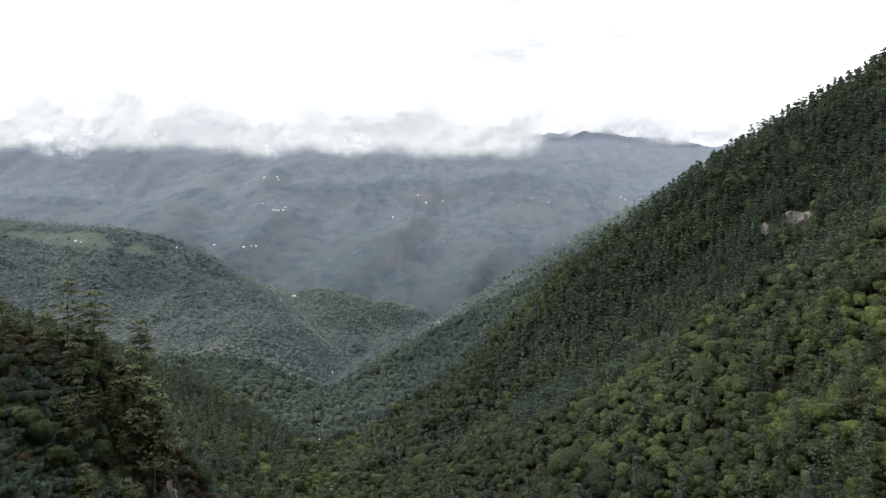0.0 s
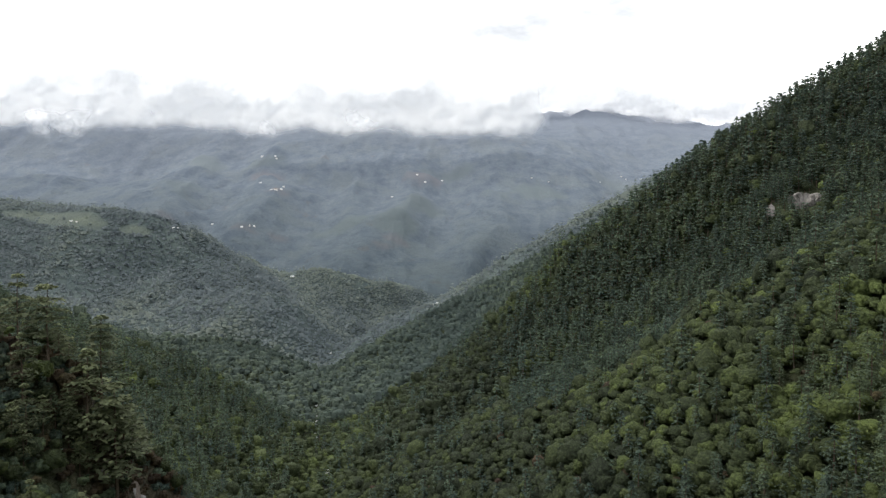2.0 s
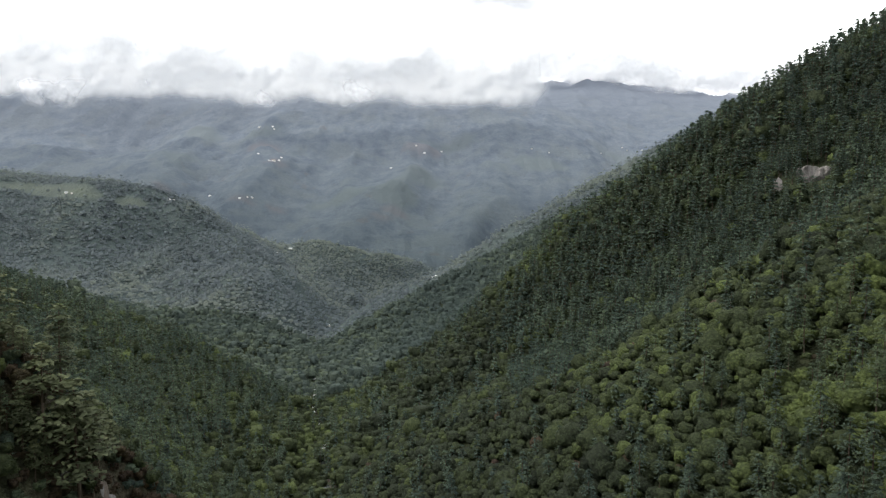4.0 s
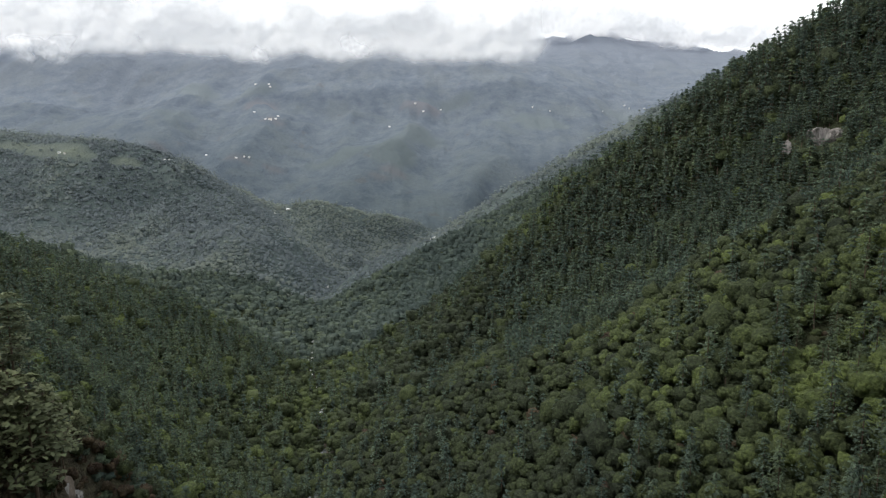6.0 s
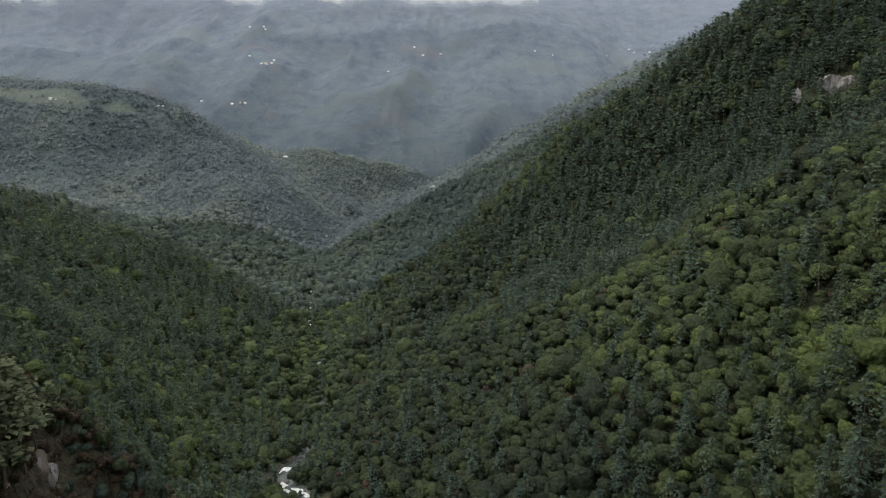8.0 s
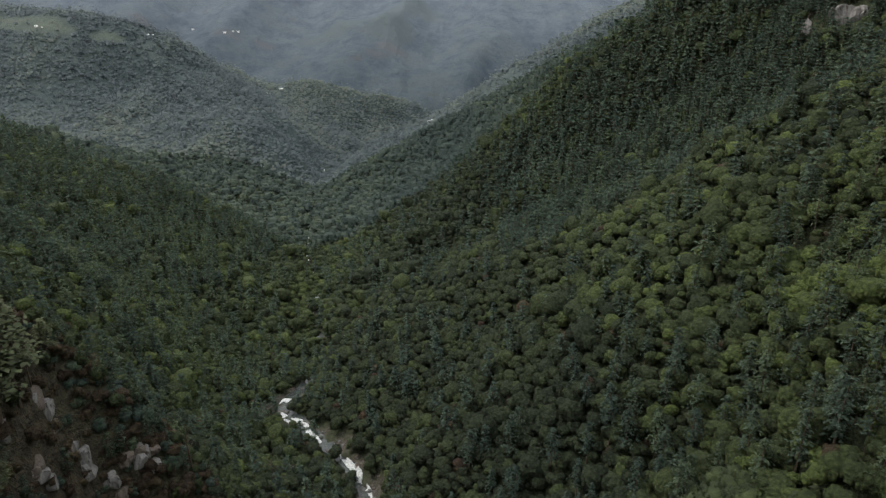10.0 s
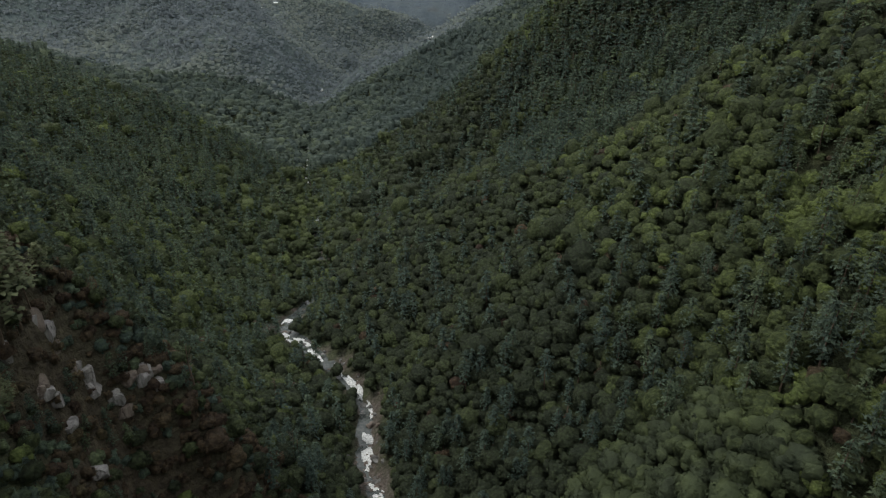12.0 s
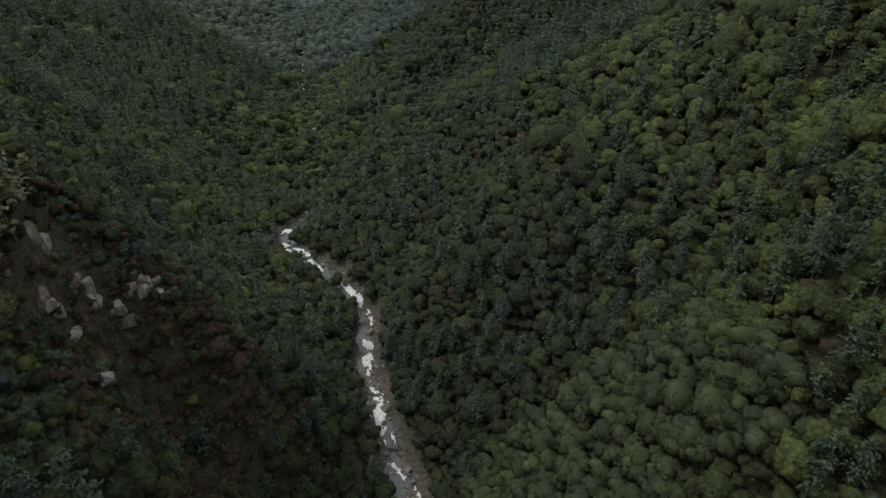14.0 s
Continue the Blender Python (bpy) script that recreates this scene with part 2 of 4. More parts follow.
RIGHT_CREST = [(880, 280, 762), (560, 420, 570), (380, 480, 458), (298, 476, 404), (216, 450, 355), (176, 483, 330), (156, 498, 310), (137, 505, 297), (122, 515, 287), (108, 530, 279), (100, 545, 269), (91, 560, 256), (79, 575, 239), (61, 590, 221), (42, 610, 199), (16, 640, 168)]
DARK_FACE = [(340, 384, 397), (222, 388, 313), (204, 390, 313), (200, 416, 303), (144, 424, 263), (107, 426, 229), (56, 424, 193), (8, 440, 153)]
GULLY = [(300, 304, 365), (184, 336, 271), (124, 348, 235), (76, 356, 205), (25, 362, 187), (-16, 368, 153)]
RIB = [(360, 180, 437), (240, 236, 349), (154, 263, 287), (118, 290, 262), (97, 288, 238), (60, 303, 213), (10, 350, 176)]
LOWER_RIB = [(280, 60, 381), (176, 156, 303), (131, 220, 268), (102, 187, 238), (84, 180, 220), (43, 206, 190), (31, 265, 183), (7, 228, 165)]
NEAR_SLOPE = [(240, -60, 357), (150, 80, 284), (110, 138, 250), (101, 165, 247), (92, 150, 235), (80, 132, 226), (73, 168, 203), (50, 155, 182), (32, 180, 165)]
FOOT_SPUR = [(30, 372, 185), (18, 372, 179), (-20, 382, 153), (-53, 470, 131)]
LIT_SPUR = [(760, 1480, 530), (569, 1420, 459), (465, 1380, 415), (378, 1340, 366), (313, 1310, 339), (251, 1280, 305), (191, 1250, 275), (133, 1220, 248), (99, 1200, 227), (75, 1180, 206), (62, 1170, 183), (25, 1180, 166), (-28, 1190, 147), (-83, 1200, 129), (-138, 1210, 103), (-178, 1220, 72)]
LIT_SHELF = [(360, 1030, 330), (234, 1010, 283), (176, 980, 262), (128, 940, 225), (78, 930, 203), (21, 960, 178), (-31, 980, 149), (-77, 1000, 124), (-114, 1010, 99)]
PINE_GULLY = [(45, 815, 172), (-5, 800, 142), (-47, 790, 117), (-81, 780, 98), (-108, 770, 82)]
GREEN_RIB = [(90, 760, 215), (40, 740, 180), (-4, 710, 151), (-40, 690, 125), (-69, 670, 105), (-91, 650, 90)]
LEFT_SPUR = [(-320, -40, 412), (-200, 64, 342), (-140, 100, 306), (-92, 117, 284), (-70, 121, 278), (-62, 127, 267), (-57, 135, 240), (-50, 141, 226), (-38, 146, 205), (-30, 156, 165), (-18, 166, 142)]
SPUR_FACE = [(-110, 20, 290), (-41, 88, 240), (-47, 106, 238), (-50, 122, 226), (-48, 132, 208), (-36, 138, 178), (-24, 146, 150)]
SPUR_BACK = [(-240, 200, 318), (-136, 184, 275), (-84, 150, 260), (-66, 146, 256), (-52, 150, 235), (-38, 156, 200)]
LEE_SIDE = [(520, 620, 477), (440, 640, 429), (320, 640, 361), (240, 620, 325), (192, 572, 301)]
LEFT_GULLY = [(-260, 264, 301), (-179, 292, 231), (-132, 256, 201), (-92, 232, 173), (-40, 232, 139)]
LEFT_FLANK = [(-360, 320, 317), (-194, 361, 186), (-159, 336, 173), (-134, 339, 149), (-89, 298, 132)]
LEFT_CREST = [(-860, 560, 400), (-660, 700, 270), (-518, 760, 202), (-481, 740, 193), (-419, 720, 192), (-395, 705, 178), (-337, 690, 163), (-278, 675, 152), (-236, 650, 139), (-189, 620, 120), (-152, 600, 106)]
LEFT_FOOT = [(-177, 411, 158), (-140, 432, 126), (-104, 448, 109)]
LEFT_BACK = [(-760, 1040, 165), (-473, 1000, 115), (-371, 960, 112), (-287, 930, 102), (-231, 900, 92), (-191, 860, 80)]
LEFT_BACK_FOOT = [(-560, 900, 140), (-357, 860, 97), (-262, 800, 88), (-196, 760, 80)]
MID_HILL = [(-1760, 1640, 420), (-1360, 1580, 372), (-1065, 1560, 345), (-916, 1540, 342), (-776, 1530, 339), (-705, 1520, 334), (-649, 1510, 299), (-594, 1500, 273), (-518, 1470, 243), (-445, 1440, 211), (-372, 1400, 168), (-316, 1370, 127), (-262, 1340, 89), (-220, 1300, 56)]
MID_KNOLL = [(-585, 1240, 123), (-497, 1220, 151), (-426, 1200, 158), (-331, 1190, 149), (-280, 1180, 118), (-247, 1180, 84)]
MID_HOLLOW = [(-1100, 1300, 205), (-788, 1290, 169), (-692, 1290, 150), (-566, 1180, 122), (-476, 1080, 98), (-420, 1010, 90)]
MID_SHOULDER = [(-622, 1400, 204), (-503, 1330, 188), (-413, 1290, 168), (-375, 1270, 154)]
MID_TOP = [(-1600, 1920, 393), (-1040, 1880, 317), (-740, 1700, 285)]
BEYOND = [(-574, 1900, 201), (-449, 1720, 154), (-412, 1730, 160), (-352, 1800, 165), (-263, 1850, 151), (-167, 1880, 127), (-66, 1900, 103), (36, 1900, 90)]
BEYOND_FOOT = [(-307, 1560, 76), (-223, 1560, 62), (-142, 1600, 70)]
FAR_FOOT = [(-1600, 2400, 173), (-1000, 2200, 133), (-420, 1990, 100), (160, 2060, 88), (560, 2320, 93)]
FAR_FLANK = [(-2400, 3200, 560), (1200, 2880, 430)]
FAR_RIB_A = [(-60, 3300, 705), (-70, 3040, 560), (-99, 2800, 440), (-204, 2560, 352), (-291, 2340, 266), (-353, 2200, 192), (-413, 2100, 136)]
FAR_RIB_B = [(-868, 3300, 700), (-819, 3000, 552), (-826, 2750, 438), (-814, 2550, 338), (-811, 2400, 268)]
FAR_RIB_C = [(-1293, 3350, 696), (-1217, 3000, 530), (-1170, 2700, 412), (-1147, 2500, 352)]
FAR_RIB_D = [(318, 3300, 680), (205, 2900, 468), (134, 2500, 292), (100, 2200, 171)]
FAR_RIB_E = [(560, 2400, 173), (620, 2800, 395), (640, 3100, 560)]
FAR_RAVINE_A = [(-423, 3000, 500), (-463, 2750, 362), (-491, 2450, 226), (-523, 2250, 155)]
FAR_RAVINE_B = [(-1134, 3400, 675), (-1077, 3050, 474), (-1069, 2800, 338), (-999, 2550, 246)]
FAR_RAVINE_C = [(-1783, 3700, 775), (-1681, 3400, 530), (-1647, 3200, 396)]
FAR_RAVINE_D = [(0, 3150, 566), (-5, 2800, 368), (-21, 2350, 195), (-17, 2100, 116)]
FAR_CREST = [(-3300, 3900, 990), (-2641, 3900, 974), (-2134, 3900, 965), (-1608, 3850, 930), (-928, 3800, 895), (-459, 3750, 885), (-131, 3700, 850), (219, 3600, 843), (460, 3520, 813), (655, 3400, 715), (783, 3300, 635), (903, 3200, 543), (1043, 3100, 466)]
FAR_PEAK = [(622, 4480, 1067), (797, 4480, 1127), (1011, 4480, 1127), (1206, 4480, 1150), (1287, 4450, 1054), (1534, 4400, 1024), (1804, 4400, 1024), (1960, 4400, 994), (2389, 4400, 940), (3200, 3900, 930)]
RIGHT_FAR = [(1600, 800, 653), (1200, 1400, 493), (800, 1800, 373), (1600, 2400, 493)]
BEHIND = [(-640, -400, 533), (640, -400, 573), (-280, -440, 353), (320, -440, 393)]
LANDFORMS = [STREAM, RIGHT_CREST, DARK_FACE, GULLY, RIB, LOWER_RIB, NEAR_SLOPE, FOOT_SPUR, LIT_SPUR, LIT_SHELF, PINE_GULLY, GREEN_RIB, LEFT_SPUR, SPUR_FACE, SPUR_BACK, LEE_SIDE, LEFT_GULLY, LEFT_FLANK, LEFT_CREST, LEFT_FOOT, LEFT_BACK, LEFT_BACK_FOOT, MID_HILL, MID_KNOLL, MID_HOLLOW, MID_SHOULDER, MID_TOP, BEYOND, BEYOND_FOOT, FAR_FOOT, FAR_FLANK, FAR_RIB_A, FAR_RIB_B, FAR_RIB_C, FAR_RIB_D, FAR_RIB_E, FAR_RAVINE_A, FAR_RAVINE_B, FAR_RAVINE_C, FAR_RAVINE_D, FAR_CREST, FAR_PEAK, RIGHT_FAR, BEHIND]


def along(line, step):
    """A line of corners, cut into points at most step metres apart (wider where it is long and far)."""
    out = [np.array(line[0], float)]
    for a, b in zip(line, line[1:]):
        a, b = np.array(a, float), np.array(b, float)
        n = max(1, int(np.linalg.norm((b - a)[:2]) / max(step, 0.05 * abs(a[1]))))
        out += [a + (b - a) * (i + 1) / n for i in range(n)]
    return out


KNOTS = np.array([p for line in LANDFORMS for p in along(line, 22.0)])
_d = np.hypot(KNOTS[:, None, 0] - KNOTS[None, :, 0], KNOTS[:, None, 1] - KNOTS[None, :, 1])
_n = len(KNOTS)
_a = np.zeros((_n + 3, _n + 3))
_a[:_n, :_n] = -_d - np.eye(_n) * 2.0
_a[:_n, _n:] = np.c_[np.ones(_n), KNOTS[:, :2] / 1000]
_a[_n:, :_n] = _a[:_n, _n:].T
LAND_W = np.linalg.solve(_a, np.r_[KNOTS[:, 2], 0, 0, 0])


def lattice(ix, iy, seed):
    """A repeatable random number for each lattice point."""
    h = (ix * 374761393 + iy * 668265263 + seed * 974634777) & 0x7FFFFFFF
    h = ((h ^ (h >> 13)) * 1274126177) & 0x7FFFFFFF
    return ((h ^ (h >> 16)) & 0xFFFF) / 65535.0


def wavy(x, y, size, octaves=4, seed=1, ridged=False):
    """Smooth fractal noise over the plan, from -1 to 1; size: the longest wave in metres."""
    total, amp, norm = np.zeros_like(x), 1.0, 0.0
    for o in range(octaves):
        u, v = x / size + 31.7 * o, y / size + 11.3 * o
        iu, iv = np.floor(u).astype(np.int64), np.floor(v).astype(np.int64)
        fu, fv = u - iu, v - iv
        fu, fv = fu * fu * (3 - 2 * fu), fv * fv * (3 - 2 * fv)
        a, b = lattice(iu, iv, seed + o), lattice(iu + 1, iv, seed + o)
        c, d = lattice(iu, iv + 1, seed + o), lattice(iu + 1, iv + 1, seed + o)
        n = 2 * (a + (b - a) * fu + (c - a) * fv + (a - b - c + d) * fu * fv) - 1
        total += amp * (1 - 2 * np.abs(n) if ridged else n)
        norm += amp
        amp, size = amp * 0.5, size * 0.5
    return total / norm


STREAM_PTS = np.array(along(STREAM, 4.0))


def stream_gap(x, y):
    """How far a place lies from the stream's middle."""
    best = np.full(x.shape, 1e9)
    for px, py, _ in STREAM_PTS[(STREAM_PTS[:, 1] > -100) & (STREAM_PTS[:, 1] < 1000)]:
        best = np.minimum(best, np.hypot(x - px, y - py))
    return best


def ribs(x, y):
    """Ribs (1) and gullies (-1) that run down the near slopes, and where they show."""
    right = wavy(x * 0.22, y + 0.5 * x, 62, 3, 13, ridged=True) * np.clip((x - 15) / 40, 0, 1) * np.clip((y - 60) / 60, 0, 1) * np.clip((760 - y) / 200, 0, 1)
    left = wavy(x * 0.3, y + 0.1 * x, 84, 3, 15, ridged=True) * np.clip((-60 - x) / 50, 0, 1) * np.clip((y - 190) / 60, 0, 1) * np.clip((1100 - y) / 250, 0, 1)
    return right + left


def hill_ribs(x, y):
    """The same for the hills in the middle distance."""
    return wavy(x, y, 240, 5, 9, ridged=True) * np.clip((y - 850) / 250, 0, 1) * np.clip((2300 - y) / 300, 0, 1)


def height(x, y):
    """The height of the ground."""
    x, y = np.asarray(x, float), np.asarray(y, float)
    flat_x, flat_y = x.ravel(), y.ravel()
    z = np.empty(flat_x.shape)
    for i in range(0, len(z), 40000):
        sx, sy = flat_x[i:i + 40000], flat_y[i:i + 40000]
        r = np.sqrt((sx[:, None] - KNOTS[None, :, 0]) ** 2 + (sy[:, None] - KNOTS[None, :, 1]) ** 2)
        z[i:i + 40000] = -r @ LAND_W[:_n] + LAND_W[_n] + (LAND_W[_n + 1] * sx + LAND_W[_n + 2] * sy) / 1000
    z = z.reshape(x.shape)
    far = np.clip((y - 1100) / 1900, 0, 1)
    z += wavy(x, y, 60, 3, 3) * 2.5 * np.clip(y / 200, 0.3, 1)
    z += (wavy(x, y * 0.5, 280, 5, 7, ridged=True) * 48 + 4) * far
    z += hill_ribs(x, y) * 17 - 3 * np.clip((y - 850) / 250, 0, 1) * np.clip((2300 - y) / 300, 0, 1)
    z += ribs(x, y) * 7
    return z


QUICK_Y = np.arange(-440.0, 3700.0, 14.0)
QUICK_S = np.linspace(-0.8, 0.8, 321)
QUICK_Z = height(QUICK_S[None, :] * (QUICK_Y[:, None] + 1500), np.repeat(QUICK_Y[:, None], 321, axis=1))


def quick_height(x, y):
    """The height of the ground to within a metre or two, from a table."""
    i = np.clip((y - QUICK_Y[0]) / 14.0, 0, len(QUICK_Y) - 1.01)
    j = np.clip((x / (y + 1500) + 0.8) / 0.005, 0, 319.99)
    a, b = i.astype(int), j.astype(int)
    u, v = i - a, j - b
    return (QUICK_Z[a, b] * (1 - u) + QUICK_Z[a + 1, b] * u) * (1 - v) + (QUICK_Z[a, b + 1] * (1 - u) + QUICK_Z[a + 1, b + 1] * u) * v


def sheet(name, xs, ys, zs, material, attributes=None):
    """A grid of points as one smooth mesh."""
    rows, cols = xs.shape
    verts = np.stack([xs, ys, zs], -1).reshape(-1, 3)
    i = np.arange((rows - 1) * cols).reshape(rows - 1, cols)[:, :-1].ravel()
    quads = np.stack([i, i + 1, i + cols + 1, i + cols], -1)
    return solid(name, verts, quads, material, attributes, smooth=True)


def solid(name, verts, faces, material, attributes=None, smooth=False, normals=None):
    """A mesh object out of arrays: faces all of one number of corners."""
    me = bpy.data.meshes.new(name)
    n, k = faces.shape
    me.vertices.add(len(verts))
    me.vertices.foreach_set("co", np.ascontiguousarray(verts, np.float32).ravel())
    me.loops.add(n * k)
    me.loops.foreach_set("vertex_index", np.ascontiguousarray(faces, np.int32).ravel())
    me.polygons.add(n)
    me.polygons.foreach_set("loop_start", np.arange(0, n * k, k, dtype=np.int32))
    me.polygons.foreach_set("use_smooth", np.full(n, smooth))
    me.materials.append(material)
    for key, values in (attributes or {}).items():
        layer = me.attributes.new(key, "FLOAT", "POINT")
        layer.data.foreach_set("value", np.ascontiguousarray(values, np.float32).ravel())
    me.update(calc_edges=True)
    if normals is not None:
        me.normals_split_custom_set_from_vertices(normals)
    return new(name, me)


# ---- the ground: one fan-shaped sheet to the far side of the valley, the far range behind it ----
def fan(y0, y1, step0, step1, cols):
    ys, y = [], y0
    while y < y1:
        ys.append(y)
        y += step0 + (step1 - step0) * np.clip((y - 300) / 3000, 0, 1)
    ys.append(y1)
    s = np.linspace(-1, 1, cols)
    s = 0.78 * np.sign(s) * np.abs(s) ** 1.4
    gy, gs = np.meshgrid(np.array(ys), s, indexing="ij")
    return gs * (gy + 1500), gy


def openness(x, y):
    """1 on meadows and fields, 0 under trees."""
    plateau = np.clip(1 - np.hypot((x + 890) / 120, (y - 1500 + 0.25 * (x + 890)) / 34), 0, 1) * 3
    plateau = np.maximum(plateau, np.clip(1 - np.hypot((x + 722) / 46, (y - 1474) / 14), 0, 1) * 3)
    plateau = np.maximum(plateau, np.clip(1 - np.hypot((x + 1010) / 90, (y - 1535) / 26), 0, 1) * 2)
    clear = np.clip(1 - np.hypot((x - 90) / 12, (y - 282) / 9), 0, 1) * 0.8
    lit = np.clip(1 - np.hypot((x + 8) / 26, (y - 985) / 16), 0, 1) * 2
    return np.clip(np.maximum(np.maximum(plateau, clear), lit) + 0.25 * wavy(x, y, 40, 3, 21), 0, 1) * (np.maximum(np.maximum(plateau, clear), lit) > 0)


def brown_scrub(x, y):
    """Dry brown scrub on the rocky spur."""
    return np.clip((-26 - x) / 10, 0, 1) * np.clip((x + 110) / 20, 0, 1) * np.clip((182 - y) / 16, 0, 1) * np.clip((y - 104) / 14, 0, 1) * np.clip(0.8 + 0.6 * wavy(x, y, 22, 2, 95), 0.2, 1)


SEAM = 1980.0
gx, gy = fan(-420, SEAM, 5.5, 22.0, 330)
gz = height(gx, gy)
gap = stream_gap(gx, gy)
gz -= 1.6 * np.exp(-(gap / 7.0) ** 2)
# The last mask brings in the haze-tinted brush colour with distance.
ground = tagged(sheet("ground", gx, gy, gz, soil, {"open_ground": openness(gx, gy), "dry_earth": brown_scrub(gx, gy), "gravel": np.clip((8 - gap + 3 * wavy(gx, gy, 16, 2, 97)) / 3, 0, 1), "hazed_pasture": np.clip((gy - 980) / 120 + 0.6 * wavy(gx, gy, 120, 3, 27), 0, 1)}), "steep valley floor and slopes under forest", "ground", kind="structure")
bx, by = fan(SEAM, 4640, 18.0, 26.0, 420)


def patches(x, y, spots, seed):
    """Ragged fields: centre, half length and half depth in metres."""
    out = np.zeros_like(x)
    for px, py, hx, hy in spots:
        out = np.maximum(out, np.clip(1.3 - np.hypot((x - px) / hx, (y - py) / hy) + 1.1 * wavy(x, y, 90, 4, seed), 0, 1))
    return np.clip(out * 1.3, 0, 0.9)


MEADOWS = [(-181, 2558, 70, 110), (-100, 2760, 80, 90), (-1247, 3302, 120, 90), (-1190, 2900, 90, 90), (-420, 2560, 110, 60), (420, 2900, 160, 60), (-904, 3218, 120, 50), (100, 3150, 150, 60), (900, 3150, 160, 60)]
BARE = [(-190, 2384, 60, 26), (-237, 2324, 40, 22), (-657, 2462, 60, 30), (-760, 2444, 70, 22), (-1117, 2522, 60, 40), (-860, 3080, 90, 40), (-745, 2800, 60, 26), (-90, 3060, 70, 30)]
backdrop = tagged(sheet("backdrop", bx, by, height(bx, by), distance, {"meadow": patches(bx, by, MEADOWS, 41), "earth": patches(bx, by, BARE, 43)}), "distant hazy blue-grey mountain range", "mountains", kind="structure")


# ---- trees ----
rng = np.random.default_rng(5)


def lump(rad, squash, cuts, rnd, rough=0.18, open_below=False):
    """A rounded, uneven body of quads, its corners shared."""
    g = np.linspace(-1, 1, cuts + 1)
    verts, quads = [], []
    for axis in range(3):
        for side in (-1, 1):
            if open_below and axis == 0 and side < 0:
                continue
            a, b = np.meshgrid(g, g, indexing="ij")
            p = np.roll(np.stack([a, b, np.full_like(a, side)], -1).reshape(-1, 3), axis, axis=1)
            i = (np.arange(cuts)[:, None] * (cuts + 1) + np.arange(cuts)[None]).ravel()
            q = np.stack([i, i + cuts + 1, i + cuts + 2, i + 1], -1)
            quads.append((q if side > 0 else q[:, ::-1]) + sum(len(v) for v in verts))
            verts.append(p)
    v, inverse = np.unique(np.round(np.concatenate(verts), 6), axis=0, return_inverse=True)
    q = inverse.ravel()[np.concatenate(quads)]
    v = v / np.linalg.norm(v, axis=1)[:, None]
    ph = rnd.uniform(0, 6.28, 6)
    v = v * (1 + rough * (np.sin(3.1 * v[:, 0] + ph[0]) * np.sin(2.7 * v[:, 1] + ph[1]) + np.sin(4.3 * v[:, 2] + 3 * v[:, 0] + ph[2]) * 0.6))[:, None]
    c, n = np.cos(ph[3]), np.sin(ph[3])
    v = v @ np.array([[c, n, 0], [-n, c, 0], [0, 0, 1]])
    return v * rad * np.array([1, 1, squash]), q


def blades(at, facing, length, width, rnd, bend=0.0):
    """Small four-cornered leaf clumps at the given places, facing the given ways."""
    n = len(at)
    f = facing / np.linalg.norm(facing, axis=1)[:, None]
    side = np.cross(f, rnd.normal(size=(n, 3)))
    side /= np.linalg.norm(side, axis=1)[:, None]
    up = np.cross(f, side)
    s = (length * rnd.uniform(0.7, 1.35, n))[:, None]
    w = (width * rnd.uniform(0.7, 1.35, n))[:, None]
    v = np.stack([at - up * s - f * bend * s, at + side * w, at + up * s - f * bend * s, at - side * w], 1)
    return v.reshape(-1, 3), np.arange(4 * n).reshape(n, 4)


def weld(pieces):
    """Several bodies as one: corners, quads and, where given, the way each corner faces."""
    out, k = [[] for _ in pieces[0]], 0
    for piece in pieces:
        for i, part_of in enumerate(piece):
            out[i].append(part_of + k if i == 1 else part_of)
        k += len(piece[0])
    return tuple(np.concatenate(o) for o in out)


def broad_crown(seed, lobes, leaves, leaf, core_cuts, lift=0.0):
    """A broad crown about one metre in radius: rounded lobes of foliage with a fringe of leaf clumps."""
    rnd = np.random.default_rng(seed)
    pieces = []
    centres, radii = [np.array([0, 0, 1.10])], [0.70]
    for i in range(lobes):
        a = 2.4 * i + rnd.uniform(-0.5, 0.5)
        d = rnd.uniform(0.40, 0.68)
        centres.append(np.array([d * np.cos(a), d * np.sin(a), rnd.uniform(1.0, 1.62) - 0.5 * d]))
        radii.append(rnd.uniform(0.34, 0.52))
    for c, r in zip(centres, radii):
        v, q = lump(r * 1.06, 0.95, core_cuts if r == radii[0] else 1, rnd, 0.15, open_below=True)
        v = v * (1 + 0.08 * rnd.normal(size=(len(v), 1)))
        pieces.append((v + c, q, v + np.array([0, 0, 0.12 * r])))
        n = int(leaves * r * r / sum(x * x for x in radii))
        if n:
            d = rnd.normal(size=(n, 3)) + np.array([0, 0, 0.4])
            d /= np.linalg.norm(d, axis=1)[:, None]
            p = c + d * r * rnd.uniform(0.90, 1.16, n)[:, None] * np.array([1, 1, 0.9])
            face = d + rnd.normal(size=(n, 3)) * 0.5 + np.array([0, 0, 0.2])
            v, q = blades(p, face, leaf, leaf * 0.8, rnd, 0.25)
            pieces.append((v, q, np.repeat(d * 0.45 + face / np.linalg.norm(face, axis=1)[:, None] * 0.8, 4, axis=0)))
    v, q, n = weld(pieces)
    n = n / np.linalg.norm(n, axis=1)[:, None] + np.array([0, 0, lift])
    return v, q, n / np.linalg.norm(n, axis=1)[:, None]


